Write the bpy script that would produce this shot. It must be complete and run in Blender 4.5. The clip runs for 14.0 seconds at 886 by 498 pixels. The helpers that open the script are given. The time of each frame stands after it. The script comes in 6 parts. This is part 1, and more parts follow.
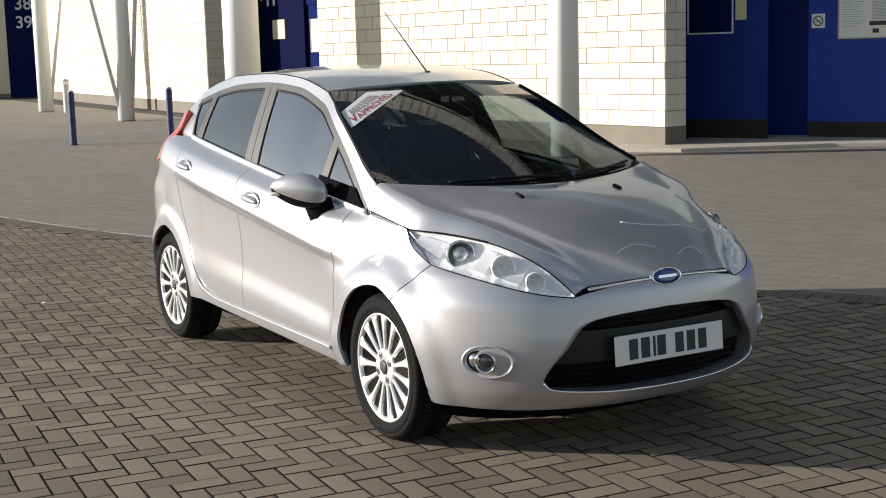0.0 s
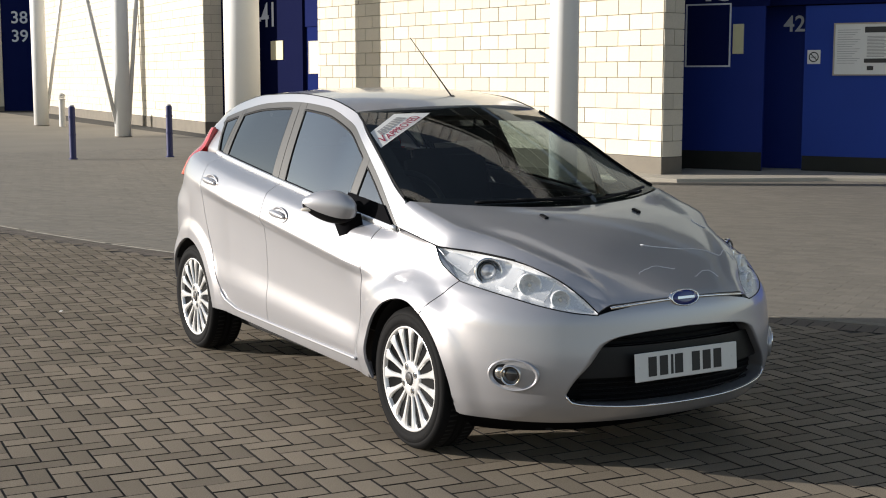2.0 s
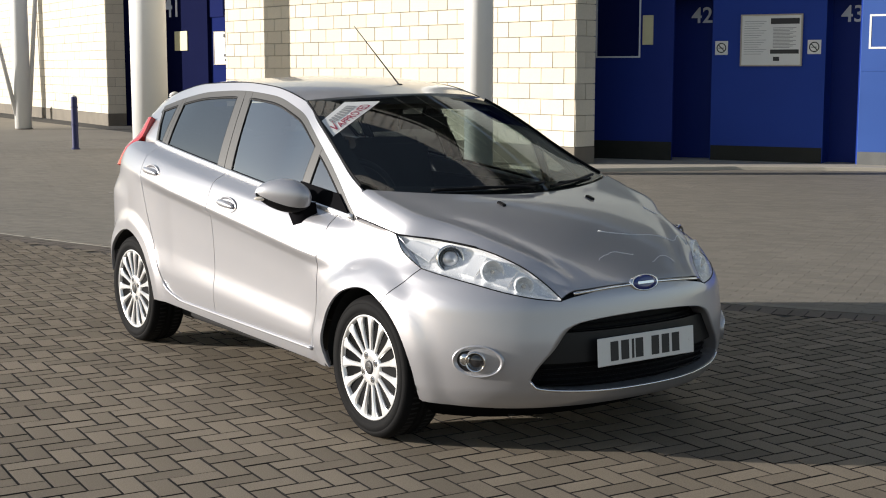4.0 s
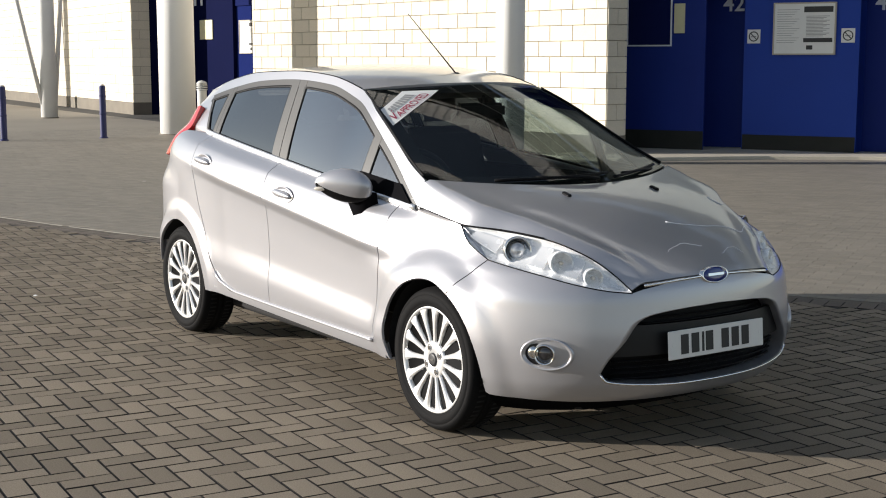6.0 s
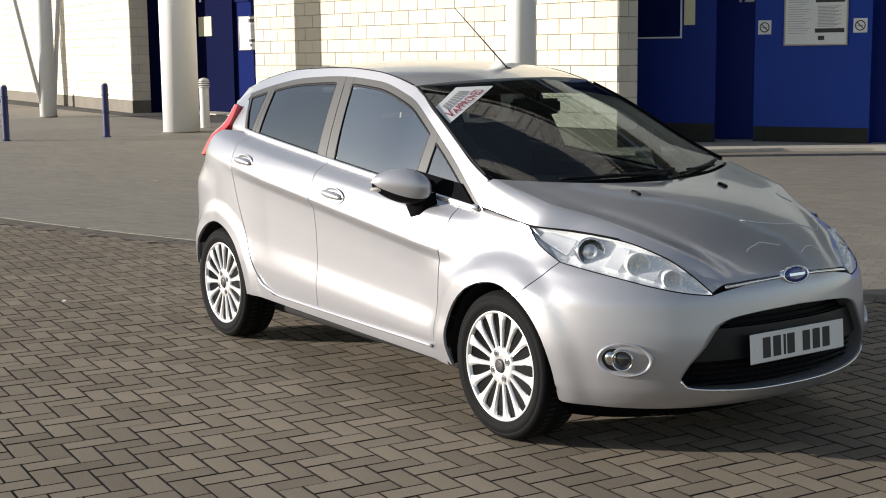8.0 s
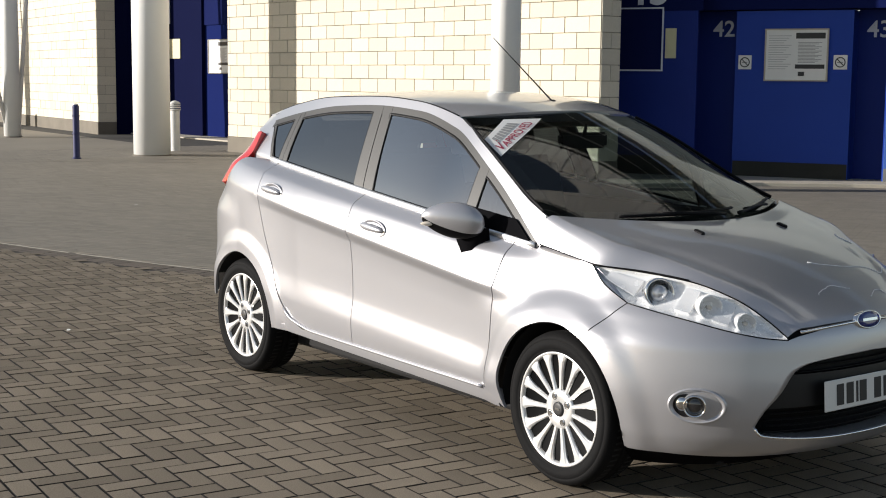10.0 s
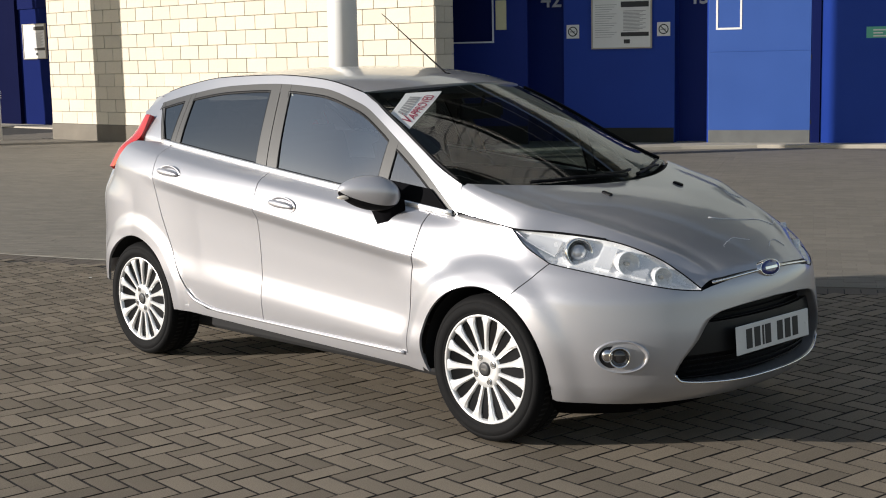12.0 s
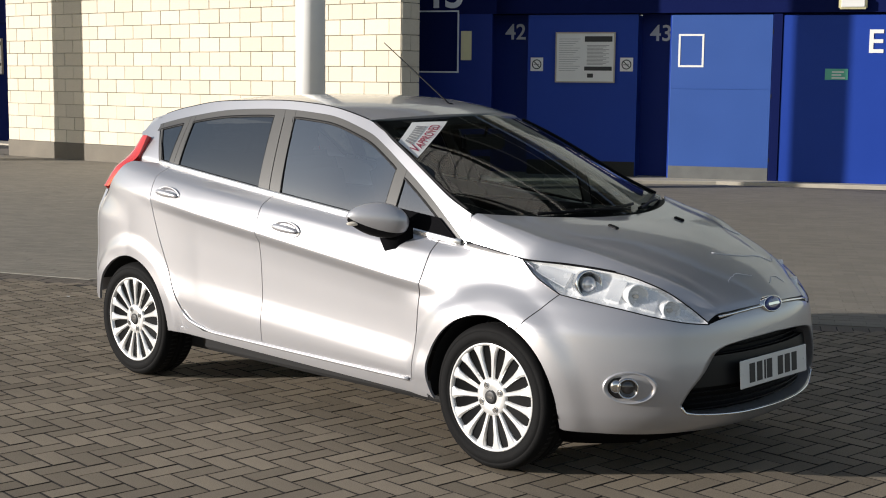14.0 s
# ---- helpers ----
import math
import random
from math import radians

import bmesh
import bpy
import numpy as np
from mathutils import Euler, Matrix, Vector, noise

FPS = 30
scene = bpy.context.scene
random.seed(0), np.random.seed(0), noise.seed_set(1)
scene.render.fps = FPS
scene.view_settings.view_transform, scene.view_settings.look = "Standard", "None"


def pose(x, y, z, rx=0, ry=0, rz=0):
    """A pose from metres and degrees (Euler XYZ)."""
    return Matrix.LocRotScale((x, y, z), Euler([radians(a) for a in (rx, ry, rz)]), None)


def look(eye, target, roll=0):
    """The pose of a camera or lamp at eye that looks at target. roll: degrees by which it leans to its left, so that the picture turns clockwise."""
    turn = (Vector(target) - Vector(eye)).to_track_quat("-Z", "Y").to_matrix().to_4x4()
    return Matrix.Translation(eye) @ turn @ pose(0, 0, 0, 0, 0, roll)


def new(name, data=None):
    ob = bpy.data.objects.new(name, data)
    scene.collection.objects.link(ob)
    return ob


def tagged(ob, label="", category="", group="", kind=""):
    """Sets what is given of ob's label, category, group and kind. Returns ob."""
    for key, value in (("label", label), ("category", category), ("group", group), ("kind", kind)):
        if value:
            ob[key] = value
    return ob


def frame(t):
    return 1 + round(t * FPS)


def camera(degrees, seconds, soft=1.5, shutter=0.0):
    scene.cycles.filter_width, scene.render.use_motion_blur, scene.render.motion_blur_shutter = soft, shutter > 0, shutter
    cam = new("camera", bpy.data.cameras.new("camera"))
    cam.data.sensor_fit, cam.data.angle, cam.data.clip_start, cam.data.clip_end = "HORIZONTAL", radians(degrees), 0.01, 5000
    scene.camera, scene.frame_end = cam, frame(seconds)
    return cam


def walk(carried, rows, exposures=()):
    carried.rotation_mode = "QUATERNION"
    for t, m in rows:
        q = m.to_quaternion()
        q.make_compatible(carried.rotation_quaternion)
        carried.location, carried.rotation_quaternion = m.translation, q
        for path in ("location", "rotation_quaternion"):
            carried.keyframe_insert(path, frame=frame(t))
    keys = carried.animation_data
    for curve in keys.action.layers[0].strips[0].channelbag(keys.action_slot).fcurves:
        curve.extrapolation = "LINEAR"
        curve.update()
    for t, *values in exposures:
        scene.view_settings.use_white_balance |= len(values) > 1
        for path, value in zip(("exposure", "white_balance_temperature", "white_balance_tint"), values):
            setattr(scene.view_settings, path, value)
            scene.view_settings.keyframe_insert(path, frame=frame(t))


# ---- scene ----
cam = camera(36.2, 14.0, soft=1.05)
PATH = [
    (0, (4.696, -3.24, 1.536), (2.987, -2.242, 1.249), -1.6),
    (0.5, (4.705, -3.297, 1.53), (3.017, -2.259, 1.26), -0.9),
    (1, (4.738, -3.358, 1.527), (3.067, -2.283, 1.301), -0.1),
    (1.5, (4.772, -3.425, 1.513), (3.09, -2.374, 1.249), -0.3),
    (2, (4.799, -3.5, 1.537), (3.097, -2.48, 1.286), 0.0),
    (2.5, (4.74, -3.628, 1.522), (3.101, -2.499, 1.329), -2.2),
    (3, (4.684, -3.693, 1.517), (3.06, -2.549, 1.285), -0.8),
    (3.2, (4.678, -3.695, 1.521), (3.055, -2.554, 1.262), -0.0),
    (5.3, (4.595, -3.783, 1.519), (2.978, -2.637, 1.252), -0.0),
    (5.5, (4.565, -3.801, 1.51), (2.95, -2.657, 1.226), -0.1),
    (6, (4.499, -3.822, 1.519), (2.866, -2.702, 1.24), 0.0),
    (6.5, (4.373, -3.807, 1.515), (2.697, -2.746, 1.256), -0.7),
    (7, (4.269, -3.827, 1.522), (2.585, -2.78, 1.263), -0.0),
    (7.2, (4.243, -3.838, 1.52), (2.579, -2.762, 1.248), -0.1),
    (9.3, (3.91, -4.144, 1.529), (2.318, -2.962, 1.267), -1.0),
    (9.5, (3.844, -4.154, 1.527), (2.265, -2.947, 1.3), -0.8),
    (10, (3.768, -4.165, 1.536), (2.179, -2.975, 1.288), 0.6),
    (10.5, (3.702, -4.252, 1.517), (2.182, -2.979, 1.256), -0.9),
    (11, (3.618, -4.367, 1.539), (2.167, -3.016, 1.28), -2.7),
    (11.5, (3.604, -4.474, 1.534), (2.128, -3.146, 1.292), -1.7),
    (12, (3.632, -4.58, 1.535), (2.221, -3.191, 1.251), -1.2),
    (12.5, (3.642, -4.669, 1.535), (2.214, -3.295, 1.263), 0.4),
    (13, (3.601, -4.728, 1.544), (2.242, -3.283, 1.29), 0.4),
    (13.5, (3.51, -4.781, 1.549), (2.195, -3.294, 1.305), -0.1),
    (14, (3.488, -4.812, 1.548), (2.133, -3.361, 1.304), 0.6),
]
walk(cam, [(t, look(eye, goal, lean)) for t, eye, goal, lean in PATH], [(0.0, 0.60), (3.0, 0.48), (6.0, 0.66), (9.5, 0.48), (11.5, 0.38), (14.0, 0.37)])

# low winter sun from behind the car's tail
SUN_TO = Vector((0.57, 0.82, -0.235)).normalized()
world = bpy.data.worlds.new("sky")
scene.world = world
world.use_nodes = True
wn = world.node_tree.nodes
sky = wn.new("ShaderNodeTexSky")
sky.sky_type = "NISHITA"
sky.sun_disc = False
sky.sun_elevation = radians(13.0)
sky.sun_rotation = math.atan2(-SUN_TO.x, -SUN_TO.y)
sky.air_density, sky.dust_density, sky.ozone_density = 1.0, 0.7, 0.8
wn["Background"].inputs["Strength"].default_value = 0.061
# thin haze over the clear sky, thicker and whiter towards the horizon all round
way = wn.new("ShaderNodeTexCoord")
split = wn.new("ShaderNodeSeparateXYZ")
low = wn.new("ShaderNodeMapRange")
low.inputs["From Min"].default_value, low.inputs["From Max"].default_value = 0.0, 0.62
low.inputs["To Min"].default_value, low.inputs["To Max"].default_value = 1.0, 0.0
low.interpolation_type = "SMOOTHSTEP"
veil = wn.new("ShaderNodeMix")
veil.data_type = "RGBA"
veil.inputs[6].default_value, veil.inputs[7].default_value = (0.95, 1.08, 1.38, 1), (3.7, 3.9, 4.3, 1)
haze = wn.new("ShaderNodeMix")
haze.data_type, haze.blend_type = "RGBA", "ADD"
haze.inputs["Factor"].default_value = 1.0
for a, b in ((way.outputs["Generated"], split.inputs[0]), (split.outputs["Z"], low.inputs["Value"]), (low.outputs["Result"], veil.inputs["Factor"]), (veil.outputs[2], haze.inputs[7]), (sky.outputs["Color"], haze.inputs[6]), (haze.outputs[2], wn["Background"].inputs["Color"])):
    world.node_tree.links.new(a, b)
sun_data = bpy.data.lights.new("sun", "SUN")
sun_data.energy, sun_data.angle, sun_data.color = 5.2, radians(0.53), (1.0, 0.945, 0.88)
sun = new("sun", sun_data)
sun.matrix_world = look((-30, -30, 12), Vector((-30, -30, 12)) + SUN_TO)


# ---- materials ----
def mat(name, color, rough=0.6, metal=0.0, spec=0.5, coat=0.0, noise=0.0, scale=8.0, bump=0.0, bscale=60.0, fine=0.0, random_amt=0.0, rough_var=0.0, island=False):
    """A principled material: two scales of value noise, optional bump and piece-by-piece variation."""
    m = bpy.data.materials.new(name)
    m.use_nodes = True
    nt, n = m.node_tree, m.node_tree.nodes
    b = n["Principled BSDF"]
    b.inputs["Base Color"].default_value = (*color, 1)
    b.inputs["Roughness"].default_value = rough
    b.inputs["Metallic"].default_value = metal
    b.inputs["Specular IOR Level"].default_value = spec
    b.inputs["Coat Weight"].default_value = coat
    b.inputs["Coat Roughness"].default_value = 0.06
    co = n.new("ShaderNodeTexCoord")
    last = None

    def times(value, low, high):
        nonlocal last
        r = n.new("ShaderNodeMapRange")
        r.inputs["To Min"].default_value, r.inputs["To Max"].default_value = low, high
        nt.links.new(value, r.inputs["Value"])
        x = n.new("ShaderNodeMix")
        x.data_type, x.blend_type = "RGBA", "MULTIPLY"
        x.inputs["Factor"].default_value = 1.0
        if last is None:
            x.inputs[6].default_value = (*color, 1)
        else:
            nt.links.new(last, x.inputs[6])
        nt.links.new(r.outputs["Result"], x.inputs[7])
        last = x.outputs[2]

    if noise or bump or fine:
        t = n.new("ShaderNodeTexNoise")
        t.inputs["Scale"].default_value, t.inputs["Detail"].default_value = scale, 4
        nt.links.new(co.outputs["Object"], t.inputs["Vector"])
        if noise:
            times(t.outputs["Fac"], 1 - noise, 1 + noise)
        f = n.new("ShaderNodeTexNoise")
        f.inputs["Scale"].default_value, f.inputs["Detail"].default_value = bscale, 3
        nt.links.new(co.outputs["Object"], f.inputs["Vector"])
        if fine:
            times(f.outputs["Fac"], 1 - fine, 1 + fine)
        if bump:
            bp = n.new("ShaderNodeBump")
            bp.inputs["Strength"].default_value, bp.inputs["Distance"].default_value = bump, 0.004
            nt.links.new(f.outputs["Fac"], bp.inputs["Height"])
            nt.links.new(bp.outputs["Normal"], b.inputs["Normal"])
        if rough_var:
            rv = n.new("ShaderNodeMapRange")
            rv.inputs["To Min"].default_value, rv.inputs["To Max"].default_value = rough - rough_var, rough + rough_var
            nt.links.new(t.outputs["Fac"], rv.inputs["Value"])
            nt.links.new(rv.outputs["Result"], b.inputs["Roughness"])
    if random_amt:
        if island:
            g = n.new("ShaderNodeNewGeometry")
            times(g.outputs["Random Per Island"], 1 - random_amt, 1 + random_amt)
        else:
            g = n.new("ShaderNodeObjectInfo")
            times(g.outputs["Random"], 1 - random_amt, 1 + random_amt)
    if last is not None:
        nt.links.new(last, b.inputs["Base Color"])
    return m


def glass(name, tint, mirror=0.05, rough=0.0):
    """Thin tinted pane: see-through, with a mirror gloss that grows towards grazing angles."""
    m = bpy.data.materials.new(name)
    m.use_nodes = True
    nt, n = m.node_tree, m.node_tree.nodes
    n.remove(n["Principled BSDF"])
    tr, gl, mx, fr = n.new("ShaderNodeBsdfTransparent"), n.new("ShaderNodeBsdfGlossy"), n.new("ShaderNodeMixShader"), n.new("ShaderNodeLayerWeight")
    tr.inputs["Color"].default_value = (*tint, 1)
    gl.inputs["Roughness"].default_value = rough
    fr.inputs["Blend"].default_value = 0.5
    p, r = n.new("ShaderNodeMath"), n.new("ShaderNodeMapRange")
    p.operation = "POWER"
    p.inputs[1].default_value = 5.0
    r.inputs["To Min"].default_value = mirror
    nt.links.new(fr.outputs["Facing"], p.inputs[0])
    nt.links.new(p.outputs["Value"], r.inputs["Value"])
    nt.links.new(r.outputs["Result"], mx.inputs["Fac"])
    nt.links.new(tr.outputs["BSDF"], mx.inputs[1])
    nt.links.new(gl.outputs["BSDF"], mx.inputs[2])
    nt.links.new(mx.outputs["Shader"], n["Material Output"].inputs["Surface"])
    return m


M_BLOCK = mat("cream_blockwork", (0.62, 0.565, 0.455), 0.85, noise=0.10, scale=1.3, bump=0.5, bscale=45, fine=0.10, random_amt=0.07)
M_BLOCK_FAR = mat("cream_blockwork_joined", (0.62, 0.565, 0.455), 0.85, noise=0.10, scale=1.3, bump=0.5, bscale=45, fine=0.10, random_amt=0.07, island=True)
M_MORTAR = mat("mortar", (0.34, 0.30, 0.23), 0.95, noise=0.15, scale=3, bump=0.4)
M_PLINTH = mat("dark_plinth", (0.16, 0.14, 0.11), 0.8, noise=0.3, scale=2.0, bump=0.4, fine=0.15)
M_BLUE = mat("royal_blue_paint", (0.016, 0.050, 0.305), 0.5, spec=0.15, noise=0.10, scale=1.2, bump=0.10, bscale=90, rough_var=0.06)
# the same royal blue, lightened in colour for the door in sun
M_BLUE_SUNLIT = mat("royal_blue_sunlit_paint", (0.027, 0.081, 0.31), 0.45, noise=0.10, scale=1.5, bump=0.08, bscale=90, rough_var=0.06)
# royal blue darkened in its colour to carry the recess's shade
M_SHADEBLUE = mat("shade_darkened_royal_blue", (0.010, 0.027, 0.19), 0.55, spec=0.15, noise=0.10, scale=1.2)
# kick plate in the recess: shade put into a near-black colour
M_SHADEKICK = mat("shade_darkened_kick_plate", (0.022, 0.023, 0.020), 0.6, spec=0.2, noise=0.3, scale=3, fine=0.15)
M_NAVY = mat("navy_panel_paint", (0.007, 0.012, 0.07), 0.7, spec=0.02, noise=0.12, scale=1.2, bump=0.08)
M_CLAD = mat("pale_grey_cladding", (0.32, 0.35, 0.34), 0.6, noise=0.1, scale=0.5)
M_KICK = mat("grey_kick_plate", (0.125, 0.128, 0.125), 0.5, noise=0.25, scale=5, fine=0.15, bump=0.1)
M_WHITE = mat("white_gloss_paint", (0.80, 0.79, 0.76), 0.35, noise=0.04, scale=2, rough_var=0.08)
M_SIGNWHITE = mat("white_sign_plastic", (0.72, 0.72, 0.70), 0.4, noise=0.05, scale=6)
M_SIGNBLACK = mat("black_print", (0.02, 0.02, 0.022), 0.5)
M_SIGNGREY = mat("grey_print", (0.30, 0.30, 0.30), 0.5)
M_SIGNRED = mat("red_print", (0.30, 0.018, 0.06), 0.5)
M_CREAM = mat("cream_plate", (0.62, 0.58, 0.36), 0.5, noise=0.06)
M_GREEN = mat("green_sign", (0.10, 0.42, 0.30), 0.5)
M_BOLLARD = mat("dark_blue_bollard_paint", (0.015, 0.02, 0.10), 0.45, noise=0.15, scale=9)
M_SILVERPAINT = mat("pale_grey_bollard_paint", (0.60, 0.60, 0.58), 0.4, noise=0.08, scale=9)
M_KERB = mat("concrete_kerb", (0.44, 0.40, 0.33), 0.9, noise=0.2, scale=3, bump=0.4, fine=0.1)
M_DARKMETAL = mat("dark_metal", (0.03, 0.03, 0.035), 0.4, metal=0.6)
M_EARTH = mat("paving_bed", (0.035, 0.032, 0.028), 0.95, noise=0.25, scale=2, bump=0.6)


# ---- builders ----
def mesh_of(name, verts, faces, material=None, smooth=False):
    me = bpy.data.meshes.new(name)
    me.from_pydata([tuple(map(float, v)) for v in verts], [], faces)
    if smooth:
        me.polygons.foreach_set("use_smooth", [True] * len(me.polygons))
    if material:
        me.materials.append(material)
    me.update()
    return me


def child(name, me, parent, label="", m=None):
    ob = new(name, me)
    ob.parent = parent
    if m is not None:
        ob.matrix_local = m
    return tagged(ob, label) if label else ob


def part(name, bm, material, parent, label="", m=None, smooth=False):
    me = bpy.data.meshes.new(name)
    bm.to_mesh(me)
    bm.free()
    me.materials.append(material)
    if smooth:
        me.polygons.foreach_set("use_smooth", [True] * len(me.polygons))
    return child(name, me, parent, label, m)


def box_bm(x0, x1, y0, y1, z0, z1, bevel=0.0, segs=1):
    bm = bmesh.new()
    bmesh.ops.create_cube(bm, size=1)
    for v in bm.verts:
        v.co = Vector((x0 + (v.co.x + 0.5) * (x1 - x0), y0 + (v.co.y + 0.5) * (y1 - y0), z0 + (v.co.z + 0.5) * (z1 - z0)))
    if bevel:
        bmesh.ops.bevel(bm, geom=bm.edges[:], offset=bevel, segments=segs, affect="EDGES")
    return bm


def box_mesh(name, x0, x1, y0, y1, z0, z1, material, bevel=0.0):
    bm = box_bm(x0, x1, y0, y1, z0, z1, bevel)
    me = bpy.data.meshes.new(name)
    bm.to_mesh(me)
    bm.free()
    me.materials.append(material)
    return me


def lathe_bm(profile, n=32, axis="Z"):
    """Turn a list of (radius, height) round an axis."""
    bm = bmesh.new()
    rings = []
    for r, h in profile:
        ring = []
        for k in range(n):
            a = 2 * math.pi * k / n
            c, s = r * math.cos(a), r * math.sin(a)
            ring.append(bm.verts.new((c, s, h) if axis == "Z" else (c, h, s)))
        rings.append(ring)
    for a, b in zip(rings, rings[1:]):
        for k in range(n):
            bm.faces.new((a[k], a[(k + 1) % n], b[(k + 1) % n], b[k]))
    for ring in (rings[0], rings[-1]):
        if (ring[0].co - ring[n // 2].co).length > 1e-4:
            bm.faces.new(ring)
    bmesh.ops.remove_doubles(bm, verts=bm.verts, dist=1e-6)
    bmesh.ops.recalc_face_normals(bm, faces=bm.faces)
    return bm


def text_mesh(body, size, material, depth=0.004):
    """Letters of the built-in font as a mesh in the xz plane, facing -y, from the lower left corner."""
    cu = bpy.data.curves.new("letters", "FONT")
    cu.body, cu.size, cu.extrude, cu.offset = body, size, depth, 0.012 * size
    ob = bpy.data.objects.new("letters", cu)
    scene.collection.objects.link(ob)
    me = bpy.data.meshes.new_from_object(ob.evaluated_get(bpy.context.evaluated_depsgraph_get()))
    bpy.data.objects.remove(ob)
    bpy.data.curves.remove(cu)
    me.transform(Matrix.Rotation(radians(90), 4, "X"))
    me.materials.clear()
    me.materials.append(material)
    return me


def empty(name, m, label, category, group="", kind=""):
    ob = new(name)
    ob.matrix_world = m
    ob.empty_display_size = 0.1
    return tagged(ob, label, category, group, kind)


def frame_bm(x0, x1, z0, z1, w, y0, y1):
    """A flat rectangular outline of four bars."""
    bm = bmesh.new()
    for a, b, c, d in ((x0, x1, z1 - w, z1), (x0, x1, z0, z0 + w), (x0, x0 + w, z0 + w, z1 - w), (x1 - w, x1, z0 + w, z1 - w)):
        o = box_bm(a, b, y0, y1, c, d)
        tmp = bpy.data.meshes.new("tmp")
        o.to_mesh(tmp)
        o.free()
        bm.from_mesh(tmp)
        bpy.data.meshes.remove(tmp)
    return bm


# ---- ground ----
GROUND = new("ground", mesh_of("ground", [(-400, -400, -0.008), (400, -400, -0.008), (400, 400, -0.008), (-400, 400, -0.008)], [(0, 1, 2, 3)], M_EARTH))
tagged(GROUND, "dark sand bed under the paving blocks", "ground", kind="structure")


# ---- stadium facade: local frames along each wall, x along it, -y towards the viewer ----
def wall_frame(x, y, dx, dy):
    return Matrix.Translation((x, y, 0)) @ Matrix.Rotation(math.atan2(dy, dx), 4, "Z")


F_MID = wall_frame(-21.6, 9.22, 10.24, 0.88)
F_RIGHT = Matrix.Translation((0, 0, -0.007)) @ wall_frame(-10.07, 13.06, 0.899, 0.438) @ Matrix.Scale(1.004, 4)
F_SIDE = Matrix.Translation((0, 0, 0.031)) @ wall_frame(-9.714, 12.664, 0.899, 0.438) @ Matrix.Scale(0.98, 4)
F_LEFT = wall_frame(-30.0, 10.1, 21.0, -1.8)
F_GATE = Matrix.Translation((0, 0, -0.045)) @ wall_frame(-31.03, 11.75, 1.0, 0.05) @ Matrix.Scale(1.03, 4)
WALL_TOP = 7.0


def structure(name, m, label, category="wall"):
    return empty(name, m, label, category, kind="structure")


def blank(name, parent, x0, x1, y0, y1, z0, z1, material, bevel=0.0, label=""):
    return child(name, box_mesh(name, x0, x1, y0, y1, z0, z1, material, bevel), parent, label)


MID_L, MID_R, PL, END = 0.0, 10.28, 0.32, 0.43
wall_mid = structure("wall_mid", F_MID, "sunlit cream concrete block wall on a dark plinth")
blank("core", wall_mid, MID_L + 0.02, 8.4, 0.02, 2.9, PL, WALL_TOP, M_MORTAR)
blank("core", wall_mid, 8.4, MID_R - 0.02, 0.02, END - 0.01, PL, WALL_TOP, M_MORTAR)
blank("plinth", wall_mid, MID_L - 0.02, 8.4, -0.02, 2.9, -0.03, PL, M_PLINTH, 0.01, "dark weathered plinth course")
blank("plinth", wall_mid, 8.4, MID_R + 0.02, -0.02, END, -0.03, PL, M_PLINTH, 0.01, "dark weathered plinth course")
wall_left = structure("wall_left", F_LEFT, "sunlit cream concrete block wall seen far off")
blank("core", wall_left, -28.2, -0.72, 0.02, 0.50, PL, WALL_TOP, M_MORTAR)
blank("plinth", wall_left, -28.2, -0.70, -0.02, 0.50, -0.03, PL, M_PLINTH, 0.01, "dark weathered plinth course")

# right-hand recess with turnstile entrances
wall_right = structure("wall_right", F_RIGHT, "royal blue turnstile wall in a shaded recess")
blank("panel", wall_right, -0.96, 0.85, 0.0, 0.3, 0.0, 2.66, M_BLUE)
# reveals take the shade-darkened blue, as the recess is built shallow
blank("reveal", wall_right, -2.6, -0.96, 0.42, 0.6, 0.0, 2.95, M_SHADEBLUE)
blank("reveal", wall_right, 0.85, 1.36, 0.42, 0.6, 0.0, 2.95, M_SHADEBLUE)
for x0, x1 in ((-0.96, -0.94), (0.83, 0.85), (1.36, 1.38)):
    blank("jamb", wall_right, x0, x1, 0.02, 0.42, 0.0, 2.66, M_BLUE)
blank("fascia", wall_right, -1.80, 12.0, -0.06, 0.55, 2.68, 3.75, M_NAVY, 0.0, "navy fascia board above the entrances")
# grey part above the view, added for its reflection in the windscreen
blank("upper_panel", wall_right, -1.80, 12.0, 0.0, 0.55, 3.75, WALL_TOP, M_CLAD, 0.0, "grey cladding above the fascia")
blank("backing", wall_right, 1.38, 12.0, 0.12, 0.4, 0.0, 2.68, M_NAVY)
blank("post", wall_right, 2.96, 3.10, -0.03, 0.12, 0.0, 2.66, M_NAVY, 0.005)
blank("panel", wall_right, 5.30, 12.0, 0.0, 0.12, 0.0, 2.66, M_BLUE)
blank("kick_plate", wall_right, -0.95, 0.84, -0.006, 0.0, 0.0, 0.30, M_SHADEKICK)
wall_side = structure("wall_side", F_SIDE, "blue wall panel beside the turnstiles, colour darkened for shade")
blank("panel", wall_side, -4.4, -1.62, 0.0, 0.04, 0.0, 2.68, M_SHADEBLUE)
blank("fascia", wall_side, -4.4, -1.55, -0.012, 0.04, 2.68, WALL_TOP, M_NAVY, 0.0, "navy sign panel above the blue wall")
blank("kick_plate", wall_side, -4.3, -1.62, -0.006, 0.0, 0.0, 0.33, M_SHADEKICK)

